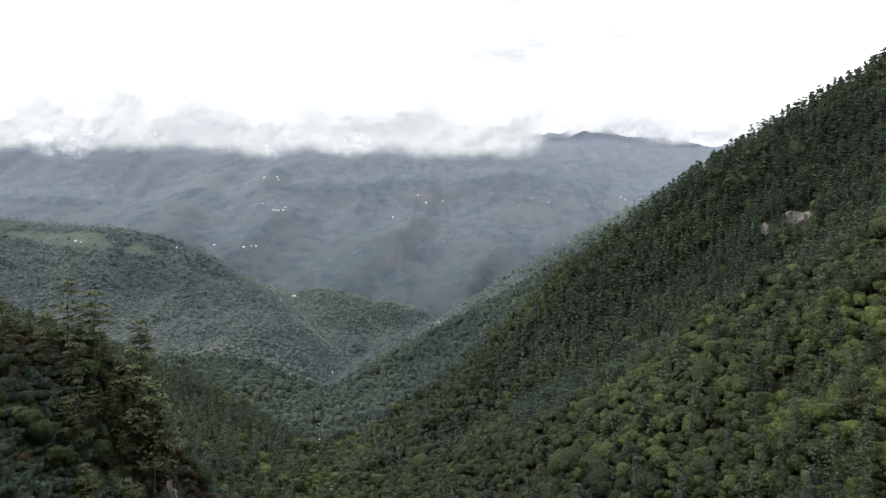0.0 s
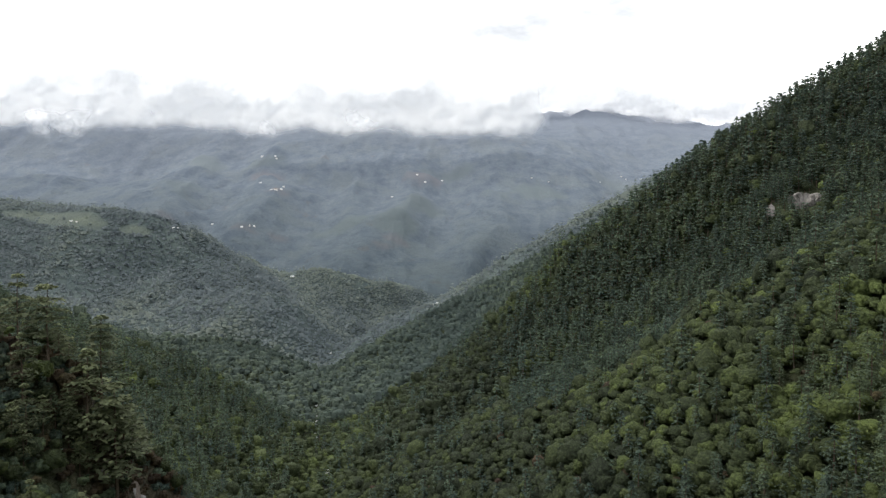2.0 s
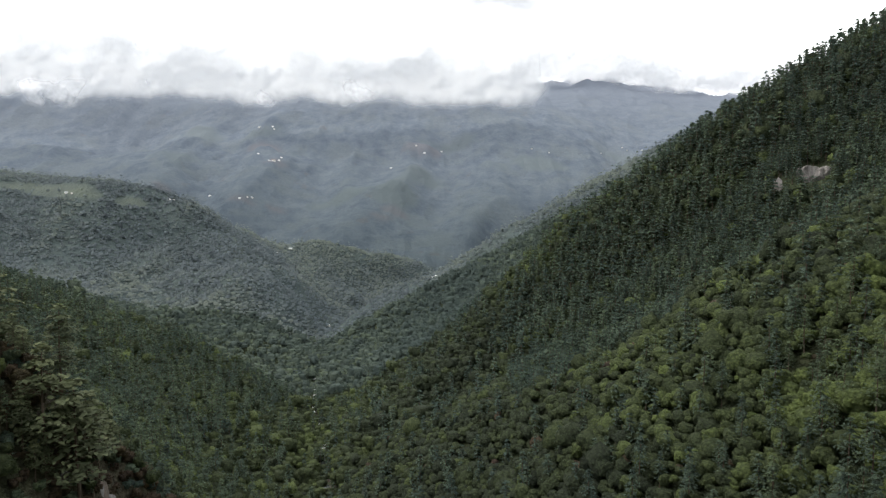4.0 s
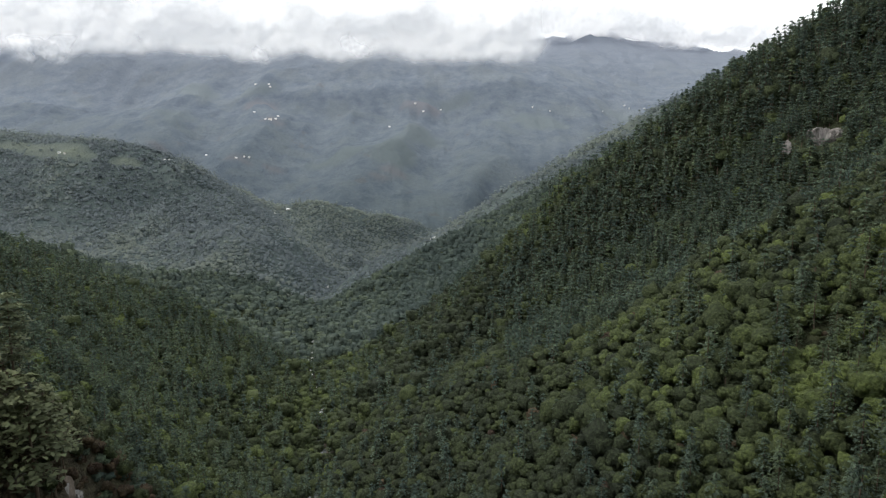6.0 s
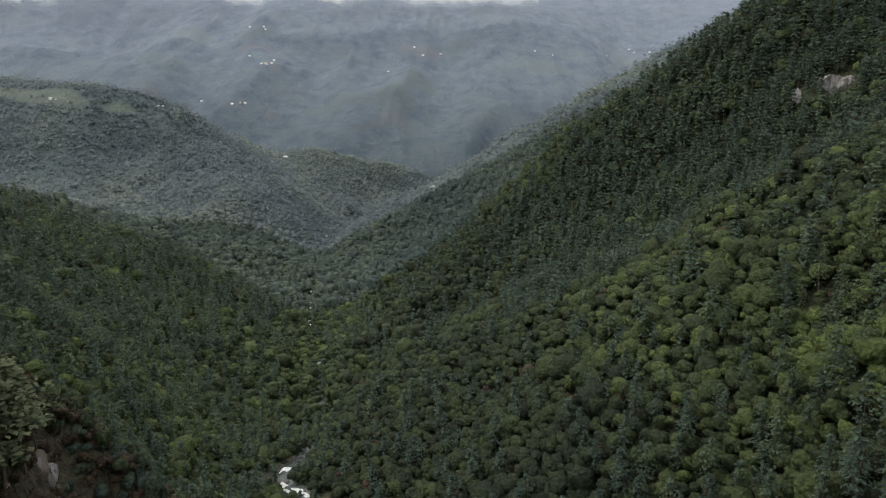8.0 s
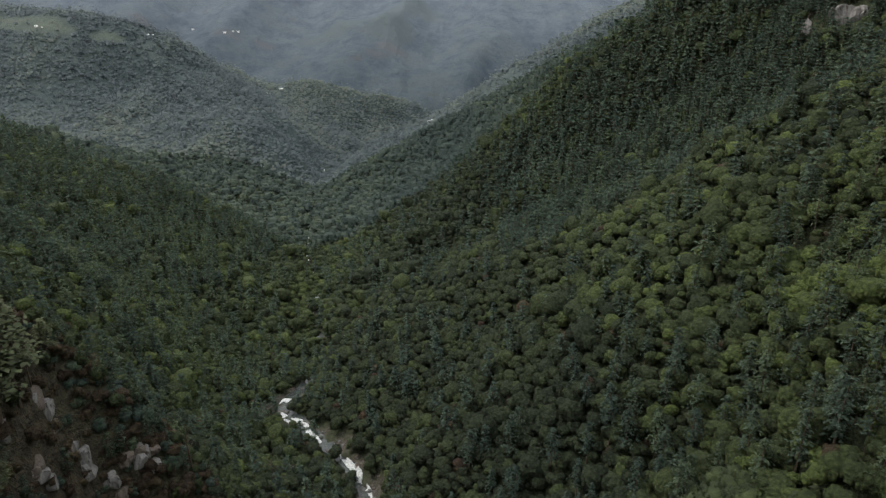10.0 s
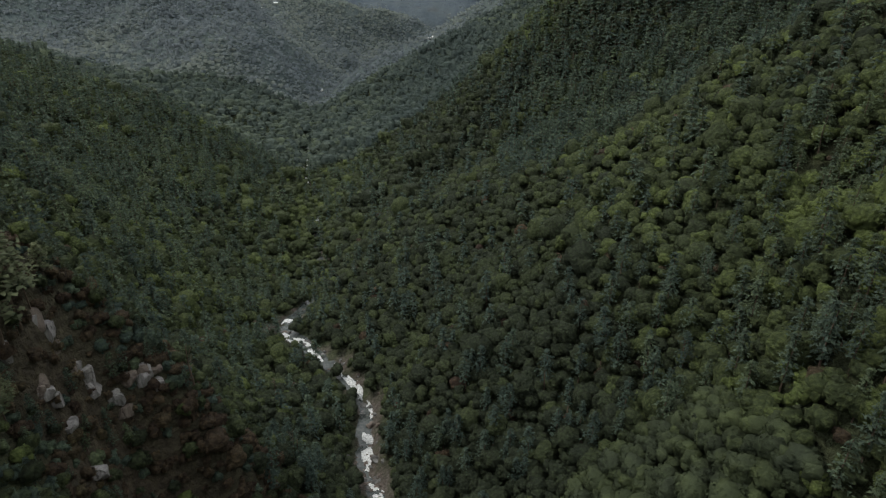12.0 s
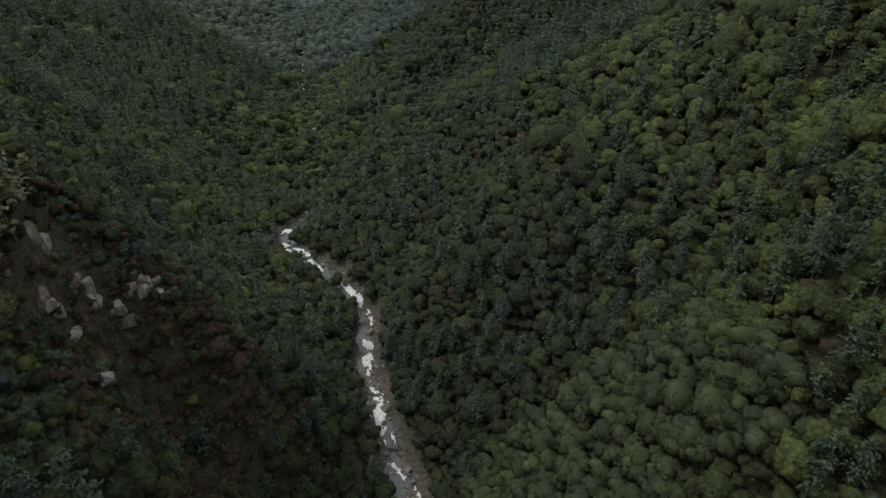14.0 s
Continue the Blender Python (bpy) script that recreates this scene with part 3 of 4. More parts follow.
def pine_crown(seed, whorls, arms, tufts, leaf, bare=0.31, out=0.55, slim=0.66, spread_out=1.0):
    """A pine's crown for a tree one metre tall: whorls of drooping boughs with needle tufts, ragged and gappy."""
    rnd = np.random.default_rng(seed)
    spots, ways = [], []
    start = bare + rnd.uniform(-0.09, 0.09)
    for w in range(whorls):
        h = start + (0.99 - start) * (w + rnd.uniform(-0.25, 0.25)) / max(whorls - 1, 1)
        k = (h - start) / (1 - start)
        reach = (0.21 * np.clip(1.15 - k, 0.1, 1) ** 0.7) * np.clip(0.6 + 1.6 * k, 0.5, 1)
        for a in range(arms):
            if rnd.random() < 0.14:
                continue
            ang = 6.283 * (a + rnd.random()) / arms + w
            r = reach * rnd.uniform(0.6, 1.25) * spread_out
            for t in range(tufts):
                d = r * (0.25 + 0.75 * (t + rnd.random()) / tufts) if tufts > 3 else r * (t + 0.7 * rnd.random() + 0.35) / tufts
                swing = ang + (0.28 * rnd.normal() if tufts > 3 else 0.0)
                spots.append((d * np.cos(swing), d * np.sin(swing), h - 0.25 * d * d / max(r, 0.02) + 0.01 * rnd.normal()))
                ways.append((out * np.cos(ang) + 0.25 * rnd.normal(), out * np.sin(ang) + 0.25 * rnd.normal(), 0.8))
    ways = np.array(ways)
    v, q = blades(np.array(spots), ways, leaf, leaf * slim, rnd, 0.3)
    n = np.repeat(ways / np.linalg.norm(ways, axis=1)[:, None], 4, axis=0)
    return v, q, n


def stem(height_m, foot, top, sides=6, lean=0.0, bends=4, seed=0):
    """A tapered, slightly bent trunk."""
    rnd = np.random.default_rng(seed)
    rings = []
    off = np.cumsum(rnd.normal(size=(bends + 1, 2)) * lean, axis=0)
    off -= off[0]
    for i in range(bends + 1):
        k = i / bends
        r = foot + (top - foot) * k ** 0.8
        a = np.arange(sides) * 2 * np.pi / sides
        rings.append(np.stack([off[i, 0] + r * np.cos(a), off[i, 1] + r * np.sin(a), np.full(sides, height_m * k)], -1))
    v = np.concatenate(rings)
    i = np.arange(sides)
    q = np.concatenate([np.stack([i + j * sides, (i + 1) % sides + j * sides, (i + 1) % sides + (j + 1) * sides, i + (j + 1) * sides], -1) for j in range(bends)])
    return v, q


def spread(shapes, which, at, size, turn, tint):
    """Many trees in one mesh: each takes one of the shapes, scaled, turned and set at its place."""
    verts, quads, tints, ways, k = [], [], [], [], 0

    def turned(v, c, n):
        return np.stack([v[None, :, 0] * c - v[None, :, 1] * n, v[None, :, 0] * n + v[None, :, 1] * c, np.broadcast_to(v[None, :, 2], (len(c), len(v)))], -1)

    for s, shape in enumerate(shapes):
        v, q = shape[:2]
        m = np.where(which == s)[0]
        if not len(m):
            continue
        c, n = np.cos(turn[m])[:, None], np.sin(turn[m])[:, None]
        verts.append((turned(v, c, n) * size[m][:, None, :] + at[m][:, None, :]).reshape(-1, 3))
        quads.append((q[None] + (np.arange(len(m)) * len(v))[:, None, None] + k).reshape(-1, 4))
        tints.append(np.repeat(tint[m], len(v)))
        if len(shape) > 2:
            ways.append(turned(shape[2], c, n).reshape(-1, 3))
        k += len(m) * len(v)
    return np.concatenate(verts), np.concatenate(quads), np.concatenate(tints), np.concatenate(ways) if ways else None


def pine_share(x, y):
    """How much of the wood is pine: the dark face under the crest, the rocky spur, the upper slopes."""
    face = np.clip((x - 40) / 30, 0, 1) * np.clip((y - 318 + 0.12 * x) / 25, 0, 1) * np.clip((540 - y) / 60, 0, 1)
    spur = np.clip((-40 - x) / 15, 0, 1) * np.clip((190 - y) / 25, 0, 1)
    left = 0.25 * (x < -150) * (y < 700)
    return np.clip(np.maximum(np.maximum(face * 0.55, spur * 0.55), left) + 0.08 + 0.25 * np.clip(wavy(x, y, 150, 2, 33), 0, 1), 0, 0.9)


# Bare rock that breaks through the trees: x, y and radius in metres.
ROCKY = [(-56, 124, 3), (-55.5, 137, 3.6), (-50, 145, 2.2), (-50, 123, 2), (219, 384, 11), (213, 371, 6.5), (201, 382, 5)]


def steepness(x, y):
    h = quick_height(x, y)
    return np.hypot(quick_height(x + 10, y) - h, quick_height(x, y + 10) - h) / 10


def plots(y0, y1, gap, edge=0.735):
    """Jittered places for trees between two distances, as many to a square metre of slope as on the flat."""
    half = edge * y1 + 16
    fine = gap * 0.74
    nx, ny = int(2 * half / fine), int((y1 - y0) / (fine * 0.93)) + 1
    ix, iy = np.meshgrid(np.arange(nx), np.arange(ny), indexing="ij")
    x = (-half + fine * (ix + 0.5 * (iy % 2)) + rng.uniform(-0.36, 0.36, ix.shape) * fine).ravel()
    y = (y0 + fine * 0.93 * iy + rng.uniform(-0.36, 0.36, ix.shape) * fine).ravel()
    keep = (np.abs(x) < edge * y + 16) & (y >= y0) & (y < y1)
    x, y = x[keep], y[keep]
    keep = rng.random(len(x)) < np.clip(0.64 * np.sqrt(1 + steepness(x, y) ** 2), 0, 1)
    bank = np.interp(y, [100, 200, 330, 350, 420], [5.0, 6.0, 8.6, 8.2, 3.6])
    keep &= stream_gap(x, y) > bank + 2.0 * rng.random(len(x))
    keep &= (openness(x, y) < 0.35) | (rng.random(len(x)) < 0.05)
    for rx, ry, rr in ROCKY:
        keep &= np.hypot(x - rx, y - ry) > rr
    return x[keep], y[keep]


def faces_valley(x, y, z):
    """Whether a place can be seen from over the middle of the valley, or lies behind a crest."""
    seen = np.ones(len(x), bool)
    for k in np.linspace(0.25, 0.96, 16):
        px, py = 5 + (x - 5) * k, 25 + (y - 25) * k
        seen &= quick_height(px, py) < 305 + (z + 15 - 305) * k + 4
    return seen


def tree_tint_lit(x, y):
    # Random tone per tree plus painted light: ribs lit, gullies and valley middle shaded.
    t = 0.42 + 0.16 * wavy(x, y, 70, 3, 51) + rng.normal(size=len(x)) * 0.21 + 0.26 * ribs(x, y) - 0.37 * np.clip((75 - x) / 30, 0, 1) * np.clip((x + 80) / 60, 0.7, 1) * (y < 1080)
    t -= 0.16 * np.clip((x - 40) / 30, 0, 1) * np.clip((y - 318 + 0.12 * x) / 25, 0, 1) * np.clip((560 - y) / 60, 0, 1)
    # Shade painted on the lower middle of the near slope.
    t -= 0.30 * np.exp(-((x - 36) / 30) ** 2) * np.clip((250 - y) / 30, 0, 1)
    # Tint raised to brighten the shaded spur and the left slope.
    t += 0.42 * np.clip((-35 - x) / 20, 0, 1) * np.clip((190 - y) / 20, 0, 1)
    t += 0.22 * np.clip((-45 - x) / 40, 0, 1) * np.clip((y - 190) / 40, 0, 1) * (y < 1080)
    # Distant hills: ribs lighter, hollows darker, paler with painted haze past 1550 m.
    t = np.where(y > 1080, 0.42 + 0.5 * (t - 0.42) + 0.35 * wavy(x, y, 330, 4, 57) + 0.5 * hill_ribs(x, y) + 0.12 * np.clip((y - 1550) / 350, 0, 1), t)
    # Light painted on the right side of the near slope.
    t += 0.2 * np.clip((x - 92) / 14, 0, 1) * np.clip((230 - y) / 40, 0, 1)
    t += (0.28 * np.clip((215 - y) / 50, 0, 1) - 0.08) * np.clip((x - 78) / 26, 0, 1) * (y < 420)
    # Sunlight painted on the lit spur across the valley.
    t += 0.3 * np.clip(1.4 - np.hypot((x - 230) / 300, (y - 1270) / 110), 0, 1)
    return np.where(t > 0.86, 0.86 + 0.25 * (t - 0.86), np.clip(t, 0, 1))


BANDS = [  # from, to, spacing, broadleaf shape (lobes, leaves, leaf size, core cuts), pine shape (whorls, arms, tufts, leaf size)
    (80, 215, 3.9, (5, 48, 0.12, 2), (10, 6, 4, 0.034)),
    (215, 420, 4.2, (3, 13, 0.17, 2), (7, 5, 2, 0.064)),
    (420, 680, 6.0, (3, 12, 0.22, 1), (7, 4, 2, 0.068)),
    (680, 1080, 7.2, (1, 6, 0.30, 1), (5, 4, 1, 0.11)),
    (1080, 1980, 8.0, (0, 2, 0.45, 1), (3, 3, 1, 0.16)),
]
NAMES = ("near_forest", "slope_forest", "slope_forest", "valley_forest", "distant_forest")


SINGLE = []   # the nearest trees of the slope stand singly


for band, (y0, y1, spacing, broad_shape, pine_shape) in enumerate(BANDS):
    x, y = plots(y0, y1, spacing)
    if band > 3:
        wooded = rng.random(len(x)) < np.clip(0.80 + 0.8 * wavy(x, y, 130, 3, 29), 0.2, 1.0)
        x, y = x[wooded], y[wooded]
    if band == 0:
        near = (x > 20) & (x < 118) & (y > 118) & (y < 158)
        SINGLE = list(zip(x[near], y[near]))[:280]
        far_off = np.ones(len(x), bool)
        far_off[np.where(near)[0][:280]] = False
        x, y = x[far_off], y[far_off]
    thinned = (x > -54) | (y > 146) | (rng.random(len(x)) < 0.3)
    x, y = x[thinned], y[thinned]
    z = height(x, y)
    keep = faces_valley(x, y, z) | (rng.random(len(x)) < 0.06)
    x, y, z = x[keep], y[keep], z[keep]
    pine = rng.random(len(x)) < pine_share(x, y)
    under = pine & (rng.random(len(x)) < (0.6 if band < 3 else 0.3))
    dry = ~pine & (rng.random(len(x)) < 0.75 * brown_scrub(x, y) + 0.03) & (band < 2)
    tint = tree_tint_lit(x, y)
    turn = rng.uniform(0, 6.28, len(x))
    fine_shapes = [broad_crown(180 + i, 6, 170, 0.088, 2, 0.25) for i in range(3)] if band == 0 else []
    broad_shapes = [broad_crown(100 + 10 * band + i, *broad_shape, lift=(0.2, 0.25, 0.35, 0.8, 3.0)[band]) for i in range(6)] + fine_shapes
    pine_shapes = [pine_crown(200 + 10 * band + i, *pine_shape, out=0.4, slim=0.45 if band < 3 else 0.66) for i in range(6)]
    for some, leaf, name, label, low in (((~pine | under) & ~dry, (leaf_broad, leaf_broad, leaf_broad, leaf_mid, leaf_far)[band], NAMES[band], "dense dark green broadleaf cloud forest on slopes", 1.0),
                                         (dry, leaf_dry, "dry_scrub", "brown dry scrub clinging to a rocky spur", 0.6)):
        count = int(some.sum())
        if not count:
            continue
        radius = spacing * (0.60 if band > 3 else 0.68) * np.exp(rng.normal(size=count) * 0.27) * (0.55 + 0.45 * low)
        radius *= np.where(pine[some], 0.8, 1.0) * np.where((x[some] < -40) & (y[some] < 185), 0.62, 1.0)
        tall = radius * rng.uniform(0.8, 1.2, count) * (0.75 if band > 3 else 1.0) * np.where(pine[some], 1.25 if band < 1 else 1.5, 1.0)
        size = np.stack([radius, radius, tall], -1)
        at = np.stack([x[some], y[some], z[some] + (np.maximum(4.2 - tall, 0) * rng.uniform(0.5, 1.1, count) - 0.4) * low], -1)
        at[:, 2] -= 0.6 * (1 - low) * tall
        if band > 3:
            at[:, 2] = z[some] - tall * rng.uniform(0.55, 0.9, count)
        which = rng.integers(0, 6, count)
        if band == 0:
            which = np.where((x[some] < -15) & (y[some] < 190), 6 + which % 3, which)
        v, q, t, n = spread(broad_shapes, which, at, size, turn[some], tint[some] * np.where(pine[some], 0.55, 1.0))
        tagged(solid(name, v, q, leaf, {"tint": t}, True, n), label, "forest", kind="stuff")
    count = int(pine.sum())
    tall = rng.uniform(11, 18, count) + 4 * (band == 2)
    tall = tall * np.where((x[pine] < -40) & (y[pine] < 190), 0.45, 1.0)
    wide = tall * (1 + 0.35 * (band > 2))
    size = np.stack([wide, wide, tall], -1)
    at = np.stack([x[pine], y[pine], z[pine] - 0.5], -1)
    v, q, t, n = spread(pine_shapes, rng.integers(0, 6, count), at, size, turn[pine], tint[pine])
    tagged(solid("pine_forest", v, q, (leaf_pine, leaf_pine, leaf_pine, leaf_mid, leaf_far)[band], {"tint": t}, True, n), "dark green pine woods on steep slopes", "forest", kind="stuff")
    if band < 3:
        v, q, t, n = spread([stem(1.0, 0.016, 0.004, 4, 0.01, 2, i) for i in range(3)], rng.integers(0, 3, count), at, size, turn[pine], tint[pine])
        tagged(solid("pine_trunks", v, q, bark), "thin grey-brown pine trunks in the woods", "forest", kind="stuff")


def shrubs(x0, x1, y0, y1, gap, share_dry):
    """Low scrub that covers the steep rocky spur."""
    nx, ny = int((x1 - x0) / gap), int((y1 - y0) / gap)
    x = (x0 + gap * (np.arange(nx)[:, None] + rng.uniform(-0.4, 0.4, (nx, ny)))).ravel()
    y = (y0 + gap * (np.arange(ny)[None] + rng.uniform(-0.4, 0.4, (nx, ny)))).ravel()
    steep = steepness(x, y)
    keep = rng.random(len(x)) < np.clip(steep, 0.5, 1)
    for rx, ry, rr in ROCKY:
        keep &= np.hypot(x - rx, y - ry) > rr * 0.55
    keep &= stream_gap(x, y) > 9
    x, y = x[keep], y[keep]
    z, tint = height(x, y), np.clip(0.4 + 0.3 * wavy(x, y, 12, 2, 91) + rng.normal(size=len(x)) * 0.25, 0, 1)
    dry = rng.random(len(x)) < 0.04 + share_dry * brown_scrub(x, y)
    shapes = [broad_crown(700 + i, 3, 26, 0.16, 1, 0.3) for i in range(6)]
    for some, leaf, name, label in ((dry, leaf_dry, "dry_scrub", "brown dry scrub clinging to a rocky spur"), (~dry, leaf_pine, "green_scrub", "dark green scrub on a rocky spur")):
        count = int(some.sum())
        r = rng.uniform(0.9, 2.1, count)
        size = np.stack([r, r, r * rng.uniform(0.7, 1.3, count)], -1)
        at = np.stack([x[some], y[some], z[some] - 0.7 * size[:, 2]], -1)
        v, q, t, n = spread(shapes, rng.integers(0, 6, count), at, size, rng.uniform(0, 6.28, count), tint[some])
        tagged(solid(name, v, q, leaf, {"tint": t}, True, n), label, "scrub", kind="stuff")


shrubs(-105, -18, 82, 176, 1.8, 0.8)


# ---- the stream ----
def stream_band(y0, y1, step, half, lift):
    """A ribbon of water down the stream's bed."""
    pts = np.array(along([p for p in STREAM if y0 - 90 <= p[1] <= y1 + 120], step))
    pts = pts[(pts[:, 1] >= y0) & (pts[:, 1] <= y1)]
    run = np.r_[0, np.cumsum(np.linalg.norm(np.diff(pts, axis=0), axis=1))]
    even = np.arange(0, run[-1], step)
    pts = np.stack([np.interp(even, run, pts[:, k]) for k in range(3)], -1)
    for _ in range(int(60 / step)):
        pts[1:-1] = (pts[:-2] + 2 * pts[1:-1] + pts[2:]) / 4
    way = np.gradient(pts[:, :2], axis=0)
    way /= np.linalg.norm(way, axis=1)[:, None]
    across = np.stack([way[:, 1], -way[:, 0]], -1)
    bend = wavy(pts[:, 0], pts[:, 1], 26, 2, 61) * 1.6
    width = half * (1 + 0.45 * wavy(pts[:, 0], pts[:, 1], 18, 2, 62))
    cols = np.linspace(-1, 1, 15)
    xs = pts[:, None, 0] + across[:, None, 0] * (width[:, None] * cols + bend[:, None])
    ys = pts[:, None, 1] + across[:, None, 1] * (width[:, None] * cols + bend[:, None])
    zc = height(pts[:, 0], pts[:, 1]) - 0.9 + lift + 0.6 * np.clip((pts[:, 1] - 225) / 40, 0, 1)
    zs = np.repeat(zc[:, None], 15, axis=1) + 0.12 * wavy(xs, ys, 3.0, 2, 63)
    return xs, ys, zs


wx, wy, wz = stream_band(-60, 1200, 3.0, 5.0, 0.0)
stream = tagged(sheet("stream", wx, wy, wz, water), "dark mountain stream running over boulders", "stream", kind="structure")
fx, fy, fz = stream_band(60, 900, 0.5, 2.9, 0.12)
rows, cols = fx.shape
run = np.repeat(np.arange(rows)[:, None] * 0.5, cols, axis=1)
across = np.repeat(np.linspace(-2.9, 2.9, cols)[None], rows, axis=0)
churn = wavy(across * 1.0, run * 0.42, 2.2, 3, 71) + 0.5 * wavy(run, run * 0, 17, 3, 72) - 0.10 * np.abs(across - 2.2 * wavy(run, run * 0, 24, 2, 73)) + 0.22
churn = churn - np.convolve(churn.mean(1), np.ones(91) / 91, "same")[:, None] - 0.1
fz = fz + np.clip(churn, 0, 1) * 0.5 + 0.15
i = np.arange((rows - 1) * cols).reshape(rows - 1, cols)[:, :-1].ravel()
quads = np.stack([i, i + 1, i + cols + 1, i + cols], -1)
flat = churn.ravel()
white = flat[quads].mean(1)
quads = quads[white > np.percentile(white, 60)]
calm = fy.ravel()[quads].mean(1)
quads = quads[(calm < 336) | (calm > 520)]
rapids = tagged(solid("rapids", np.stack([fx, fy, fz], -1).reshape(-1, 3), quads, foam, smooth=True), "white foaming water of the stream's rapids", "rapids", kind="stuff")


# ---- rocks ----
def rock_mesh(name, seed, rough, squash, material, angular=False):
    """A weathered block: a rounded body cut by a few flat breaks."""
    rnd = np.random.default_rng(seed)
    v, q = lump(1.0, squash, 4, rnd, rough)
    if angular:
        v = v / (0.35 * np.linalg.norm(v, axis=1) + 0.65 * np.abs(v).max(1))[:, None] * (1 + 0.06 * rnd.normal(size=(len(v), 1)))
    for _ in range(7):
        n = rnd.normal(size=3)
        n /= np.linalg.norm(n)
        over = v @ n - rnd.uniform(0.55, 0.85)
        v = v - np.clip(over, 0, None)[:, None] * n
    me = bpy.data.meshes.new(name)
    me.from_pydata(v.tolist(), [], q.tolist())
    me.materials.append(material)
    bm = bmesh.new()
    bm.from_mesh(me)
    bmesh.ops.remove_doubles(bm, verts=bm.verts, dist=0.001)
    bm.to_mesh(me)
    bm.free()
    return me


boulder_meshes = [rock_mesh("boulder", 300 + i, 0.25, 0.7, rock_brown if i % 2 else rock_grey) for i in range(6)]
bed = STREAM_PTS[(STREAM_PTS[:, 1] > 120) & (STREAM_PTS[:, 1] < 420)]
for k in range(290):
    p = bed[int(rng.integers(0, len(bed)))]
    r = float(np.clip(np.exp(rng.normal() * 0.45) * 0.9, 0.4, 1.9))
    off = rng.normal(size=2) * np.array([3.6, 2.5]) + np.array([-1.2 if p[1] < 260 else 0.0, 0.0])
    bx_, by_ = p[0] + off[0], p[1] + off[1]
    bz = float(height(np.array([bx_]), np.array([by_]))[0]) - 1.0
    ob = new("boulder", boulder_meshes[k % 6])
    ob.matrix_world = pose(bx_, by_, bz + 0.1 * r, rng.uniform(-15, 15), rng.uniform(-15, 15), rng.uniform(0, 360)) @ Matrix.Diagonal((r * 1.2, r, r, 1))
    tagged(ob, "rounded brown boulder in the stream's bed" if k % 2 else "rounded grey boulder in the stream's bed", "boulder", "boulders in the stream")


def on_land(x, y):
    return float(height(np.array([x]), np.array([y]))[0])


def mesh_of(name, shape, material, smooth=False):
    v, q = shape[:2]
    me = bpy.data.meshes.new(name)
    me.from_pydata(v.tolist(), [], q.tolist())
    me.materials.append(material)
    if smooth or len(shape) > 2:
        me.polygons.foreach_set("use_smooth", np.full(len(me.polygons), True))
    if len(shape) > 2:
        me.normals_split_custom_set_from_vertices(shape[2])
    return me


def crag(seed, wide, high, deep, material):
    """A rock face: a blocky body with ledges, fissures and broken edges."""
    rnd = np.random.default_rng(seed)
    v, q = lump(1.0, 1.0, 12, rnd, 0.05)
    v = v / (0.25 * np.linalg.norm(v, axis=1) + 0.75 * np.abs(v).max(1))[:, None]
    u, w = v[:, 0] * wide / 2, v[:, 2] * high / 2
    ledge = np.round(2.6 * wavy(u * 1.4 + 40 * seed, w, 3.2, 2, seed)) / 2.6
    split = wavy(u * 3.0 + 9 * seed, w * 0.5, 2.6, 3, seed + 1)
    v[:, 1] += (0.45 * ledge + 0.30 * split) * np.where(v[:, 1] < 0, 1, 0.2)
    v[:, 2] += 0.22 * wavy(u * 2 + seed, u * 0, 3.0, 3, seed + 2)
    v[:, 0] += 0.22 * wavy(w * 2 + seed, w * 0, 3.0, 3, seed + 3)
    for _ in range(9):
        n = rnd.normal(size=3) * np.array([1.0, 0.7, 0.8])
        n /= np.linalg.norm(n)
        v = v - np.clip(v @ n - rnd.uniform(0.75, 1.05), 0, None)[:, None] * n
    return v * np.array([wide / 2, deep, high / 2]), q


def outcrop(x, y, wide, high, deep, turn, seed, label, material, rise=0.0, lean=-14):
    """Crags side by side on the slope, each a rock of its own."""
    rnd = np.random.default_rng(seed)
    for k in range(2 if wide > 5 else 1):
        off = (k - 0.35) * wide * 0.42 if wide > 5 else 0.0
        px, py = x + off * math.cos(radians(turn)), y + off * math.sin(radians(turn))
        size = 0.62 if wide > 5 else 1.0
        ob = new("rock_crag", mesh_of("rock_crag", crag(seed + k, wide * size, high * (1 - 0.25 * k), deep, material), material))
        ob.matrix_world = pose(px, py, on_land(px, py) + rise, lean, rnd.uniform(-6, 6), turn + rnd.uniform(-8, 8))
        tagged(ob, label, "rock", "rock crags")


outcrop(219, 384, 19, 15, 3.4, -20, 401, "pale grey cliff face breaking through pine forest", rock_cliff, 0)
outcrop(200, 386, 5, 12, 2.0, -24, 403, "small pale rock face among dark pines", rock_cliff, 1)
rnd_crag = np.random.default_rng(77)
